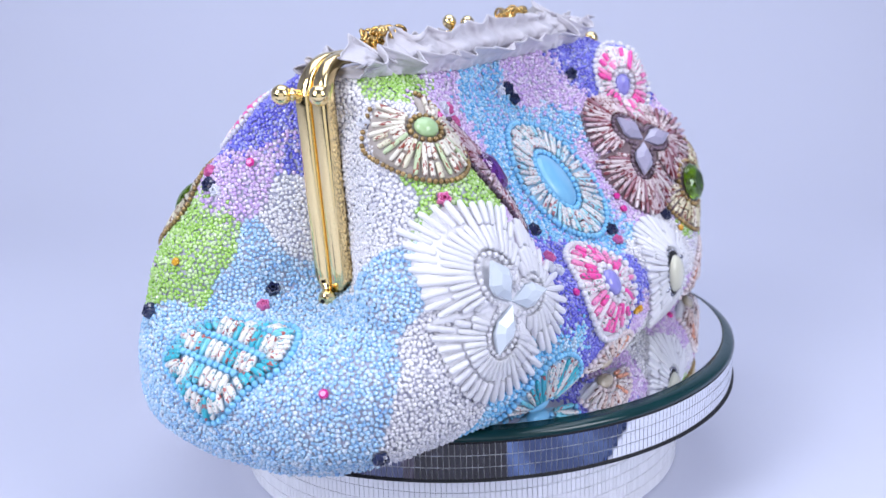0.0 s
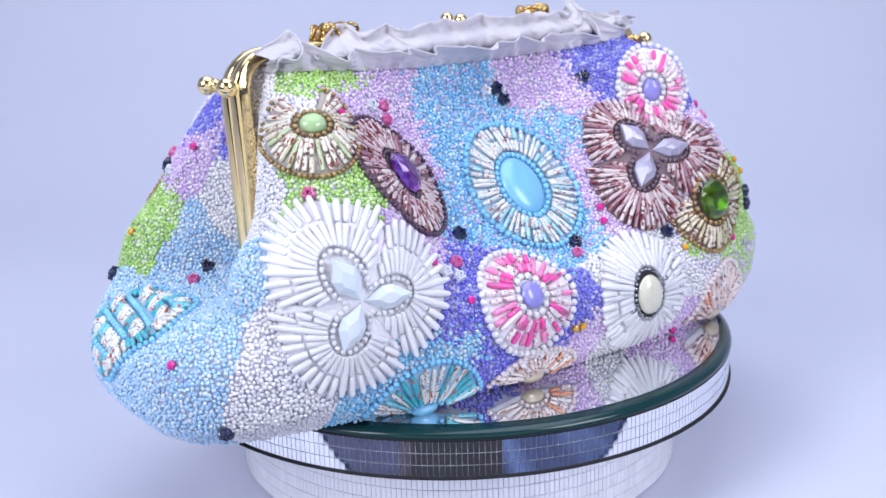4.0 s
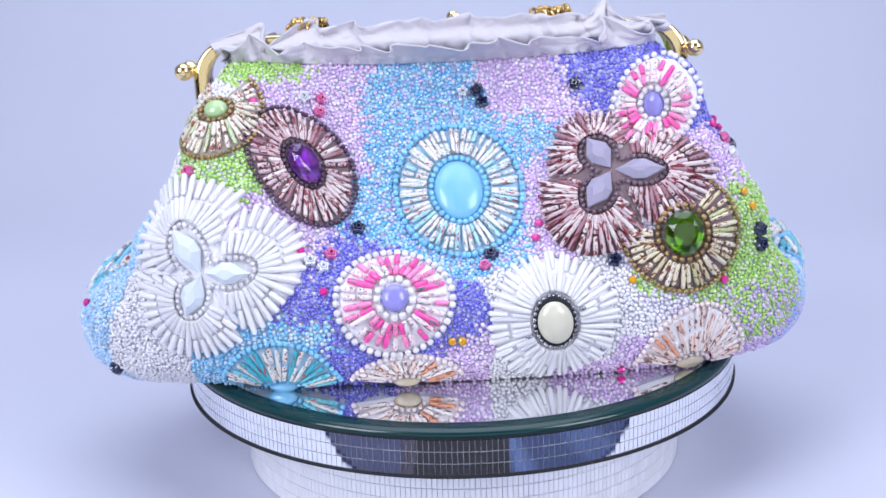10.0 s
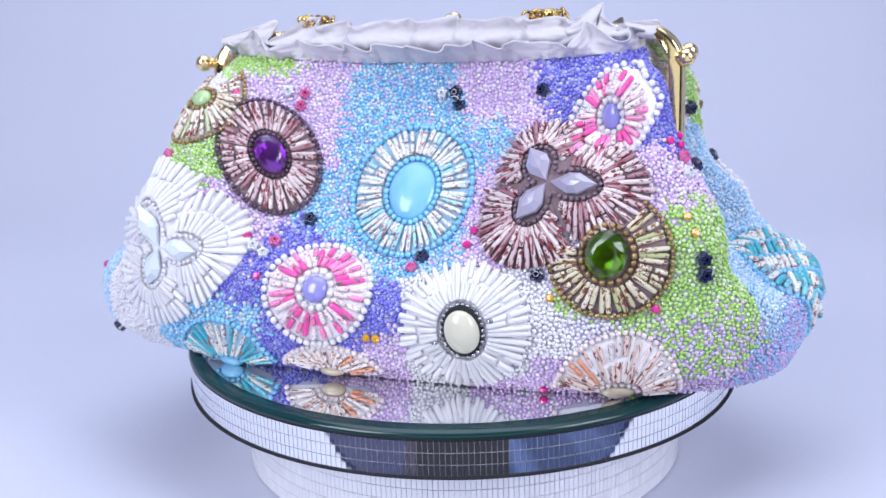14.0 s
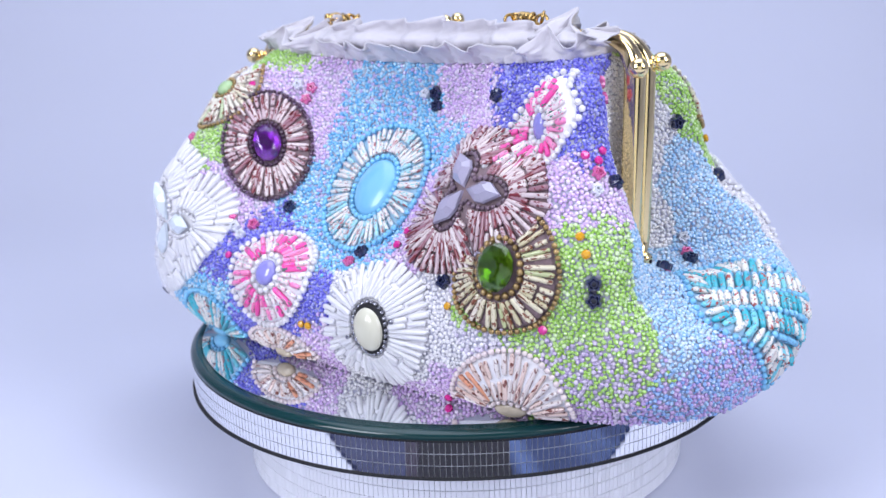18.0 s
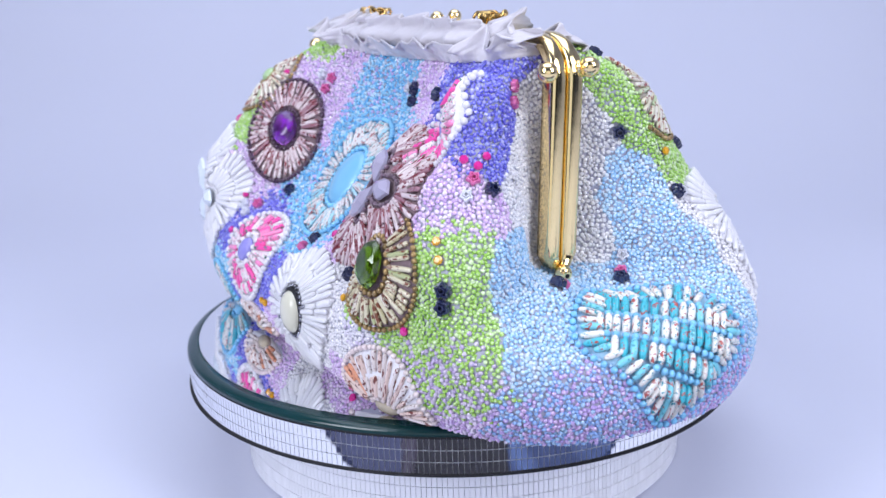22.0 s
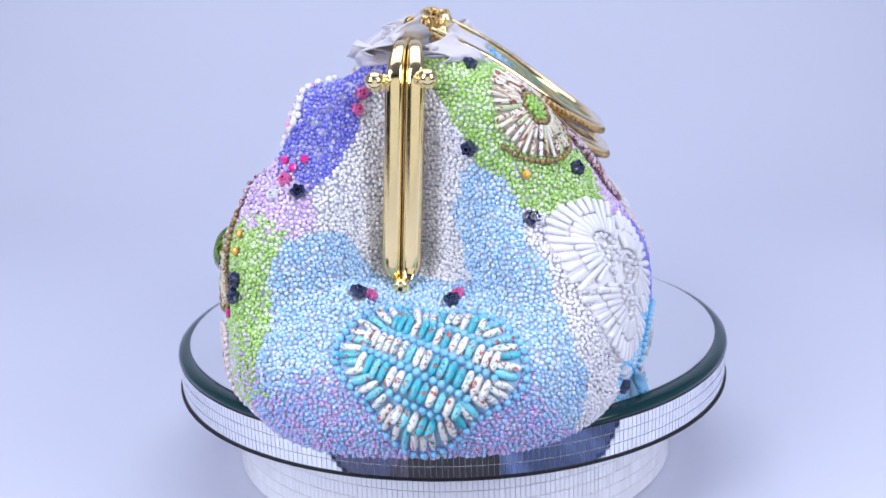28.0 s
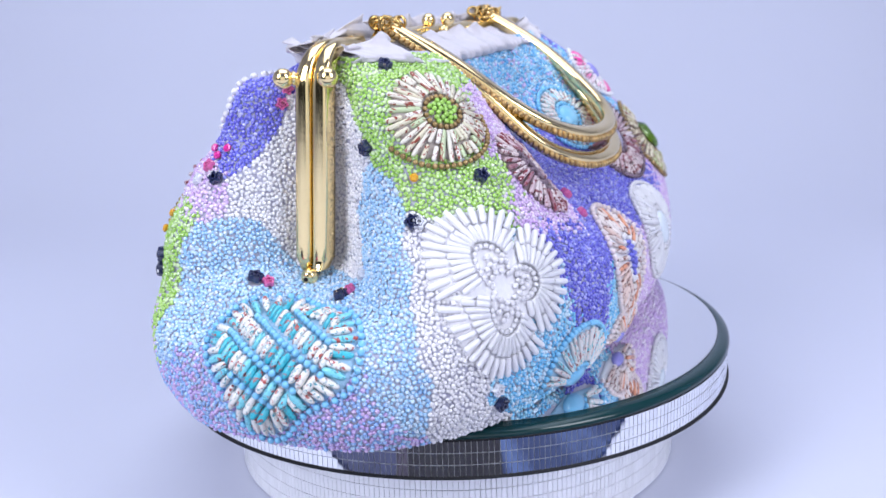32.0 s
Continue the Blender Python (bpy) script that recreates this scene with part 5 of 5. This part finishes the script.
# ---- the folded handles with their chain links, lying on the back ----
def handle_path(drop, grow):
    """A rounded arch hinged on the frame's top and leaning back and down on the bag."""
    pts = []
    for i in range(61):
        t = i / 60
        a = math.pi * t
        px = math.cos(a)
        x = -0.011 + (0.052 + grow + 0.006 * math.sin(a)) * math.copysign(abs(px) ** 0.72, px)
        f = math.sin(a) ** 0.80
        y = -0.006 + (0.077 + grow) * f
        z = 0.1415 - 0.049 * f - drop * min(1.0, 2.2 * f)
        pts.append(Vector((x, y, z)))
    return pts


def build_handle(drop, grow):
    ob = tagged(new("handle"), "gold handle with a studded edge")
    ob.parent = bag
    pts = handle_path(drop, grow)
    n = len(pts)
    for i, p in enumerate(pts):
        q, nn = on_skin(p, 0.2)
        free = (p - q).dot(nn)
        if free < 0.0036:
            pts[i] = q + nn * 0.0036
    for _ in range(40):
        pts = [pts[i] if i in (0, n - 1) else (pts[i - 1] + pts[i] * 2 + pts[i + 1]) / 4 for i in range(n)]
    up = Vector((0, 0.565, 0.825))
    vs, fs, studs = [], [], []
    shape = [(-0.0013, -0.0020), (0.0013, -0.0020), (0.0018, -0.0008), (0.0018, 0.0014), (0.0012, 0.0021), (-0.0012, 0.0021), (-0.0018, 0.0014), (-0.0018, -0.0008)]
    for i, p in enumerate(pts):
        d = (pts[min(i + 1, n - 1)] - pts[max(i - 1, 0)]).normalized()
        out = d.cross(up).normalized()
        for a, b in shape:
            vs.append(p + out * a * 1.7 + up * b * 1.25)
        studs.append((p, d, out))
    k = len(shape)
    for i in range(n - 1):
        fs += [(i * k + j, i * k + (j + 1) % k, (i + 1) * k + (j + 1) % k, (i + 1) * k + j) for j in range(k)]
    fs += [tuple(range(k))[::-1], tuple((n - 1) * k + j for j in range(k))]
    link_mesh("band", vs, fs, M_GOLD, ob, "smooth polished gold band")
    me = bead_mesh("stud", ROUND, 8, M_ANTIQUE)
    total = sum((b - a).length for a, b in zip(pts, pts[1:]))
    count, run, i = int(total / 0.0025), 0.0, 0
    for c in range(count):
        want = total * (c + 0.5) / count
        while i < n - 2 and run + (pts[i + 1] - pts[i]).length < want:
            run += (pts[i + 1] - pts[i]).length
            i += 1
        p = pts[i].lerp(pts[i + 1], (want - run) / (pts[i + 1] - pts[i]).length)
        _, d, out = studs[i]
        side = 1 if (out.dot(Vector((p.x + 0.009, p.y - 0.01, 0))) > 0) else -1
        place("stud", me, ob, frame_of(p + out * side * 0.0036 - up * 0.0002, d, out, 0.0026, 0.0028, 0.0030))
    # links that tie the handle to the frame
    for e, s in ((0, 1), (n - 1, -1)):
        p = pts[e]
        for q in range(7):
            ring = [(0.0024 * math.cos(2 * math.pi * t / 16), 0.0024 * math.sin(2 * math.pi * t / 16), 0) for t in range(16)]
            rv, rf = tube(ring, 0.0007, 8, closed=True)
            link = link_mesh("chain_link", rv, rf, M_CHAIN, ob)
            at = p + Vector((random.uniform(-0.008, 0.008), -0.003 + q * 0.0014, 0.0002 + random.uniform(-0.001, 0.0012)))
            link.matrix_basis = Matrix.Translation(at) @ Euler((random.uniform(0.6, 2.4), random.uniform(-0.8, 0.8), random.uniform(0, 3))).to_matrix().to_4x4()
        rv, rf = lathe([(0.0019 * math.cos(radians(a)) + 0.0001, 0.0019 * math.sin(radians(a))) for a in range(-90, 91, 15)], 16)
        ball = link_mesh("end_ball", rv, rf, M_CHAIN, ob)
        ball.matrix_basis = Matrix.Translation(p + Vector((s * 0.003, -0.003, 0.002)))
    return ob


build_handle(0.0, 0.0)
build_handle(0.0108, 0.0022)


# ---- the gathered silk ruffle along the top ----
def ruffle(side, x0, x1, base_z, top, lean, seed, folds, name, label, depth=0.0040, bulge=0.0030):
    """A gathered strip of silk: sewn down along its lower edge, loose, folded and wavy at the upper."""
    nu, nv = 260, 18
    vs, fs = [], []
    rng = random.Random(seed)
    knots = [(i + rng.uniform(0.1, 0.9)) / folds for i in range(folds)]
    amp = [rng.uniform(0.35, 1.0) * (1 if i % 2 else -1) for i in range(folds)]
    wid = [rng.uniform(0.012, 0.034) for _ in knots]
    slant = [rng.uniform(-0.02, 0.02) for _ in knots]
    for i in range(nu):
        u = i / (nu - 1)
        x = x0 + (x1 - x0) * u
        sk = SKIN.ray_cast(Vector((x, side * 0.2, base_z(x))), Vector((0, -side, 0)), 0.3)
        yb = sk[0].y if sk[0] is not None else -0.006 + side * 0.012
        for j in range(nv):
            v = j / (nv - 1)
            wave = sum(a * math.exp(-((u + sl * v - k) / w) ** 2) for a, k, w, sl in zip(amp, knots, wid, slant))
            ridge = abs(noise.noise((x * 120 + v * 1.5, seed * 3.1, v * 1.3)))
            crease = abs(noise.noise((x * 75 - v * 2.2, seed * 5.3, v * 2.0))) + 0.6 * abs(noise.noise((x * 190 + v * 3.0, seed * 7.7, v * 3.2)))
            gather = math.sin(x * 900 + 3 * noise.noise((x * 60, seed, 1.0))) * math.exp(-(v / 0.28) ** 2)
            end = math.exp(-((abs(x + 0.006) - 0.070) / 0.016) ** 2) * max(0.0, min(1.0, (0.098 - abs(x + 0.006)) / 0.02))
            saw = math.asin(0.97 * math.sin((x * 46 + 0.18 * v + seed * 0.37) * 2 * math.pi)) / 1.32
            h = top(x) + 0.0022 * wave * v + 0.0014 * noise.noise((x * 90, seed, 2.0)) + 0.0052 * end * saw * v
            z = base_z(x) + (h - base_z(x)) * v
            y0 = yb + side * 0.0016 + (lean(x) - yb) * v ** 1.3
            puff = side * bulge * math.sin(math.pi * min(1, v * 1.5))
            calm = 0.30 + 0.70 * min(1.0, max(0.0, (abs(x + 0.006) - 0.030) / 0.03))
            y = y0 + puff * (1.4 - 0.4 * calm) + depth * wave * (0.08 + 0.92 * v ** 0.8) - side * depth * calm * (0.5 * ridge + 1.1 * crease) * (0.15 + 0.85 * min(1, v * 1.6)) + 0.0010 * gather + 0.0085 * end * saw * v ** 0.9
            xx = x + (0.0040 * wave + 0.003 * end * saw) * v * (1 if seed % 2 else -1) + 0.0014 * noise.noise((x * 160, v * 5, seed + 9.0))
            vs.append((xx, y, z))
    for i in range(nu - 1):
        for j in range(nv - 1):
            fs.append((i * nv + j, (i + 1) * nv + j, (i + 1) * nv + j + 1, i * nv + j + 1))
    ob = link_mesh(name, vs, fs, M_CLOTH, bag, label)
    mod = ob.modifiers.new("cloth", "SOLIDIFY")
    mod.thickness, mod.offset = 0.0005, 0
    return ob


def build_ruffles():
    def edge(x):
        return 0.1258 + 0.0045 * min(1.0, abs(x) / 0.085) ** 2

    def dip(x, at, wide):
        return math.exp(-((x - at) / wide) ** 2)

    def crest(x):
        return 0.1426 - 0.0015 * dip(x, -0.075, 0.014) - 0.0010 * dip(x, 0.078, 0.012) - 0.003 * min(1, abs(x) / 0.1) ** 4

    ruffle(-1, -0.101, 0.0905, lambda x: edge(x) + 0.0030, crest, lambda x: -0.017 + 0.006 * min(1.0, max(0.0, (abs(x + 0.006) - 0.05) / 0.03)), 3, 17, "ruffle", "off white gathered silk ruffle", 0.0052, 0.0046)
    ruffle(-1, -0.099, 0.088, lambda x: edge(x) - 0.0010, lambda x: edge(x) + 0.0062, lambda x: -0.026, 8, 24, "ruffle", "off white gathered silk facing", 0.0012, 0.0004)
    ruffle(1, -0.101, 0.0905, edge, lambda x: 0.1370 - 0.008 * dip(x, 0.048, 0.014) - 0.010 * dip(x, -0.066, 0.014), lambda x: 0.002, 5, 15, "ruffle", "off white gathered silk ruffle", 0.0040, 0.0030)


build_ruffles()


# ---- what moves: the platter turns steadily and carries the bag ----
def motions():
    stops = [i * 1.0 for i in range(33)]
    walk(platter, [(t, pose(0, 0, ZP, 0, 0, SPIN_0 + SPIN * t)) for t in stops])
    walk(bag, [(t, pose(0, 0, ZP, 0, 0, SPIN_0 + SPIN * t) @ SEAT) for t in stops])


motions()
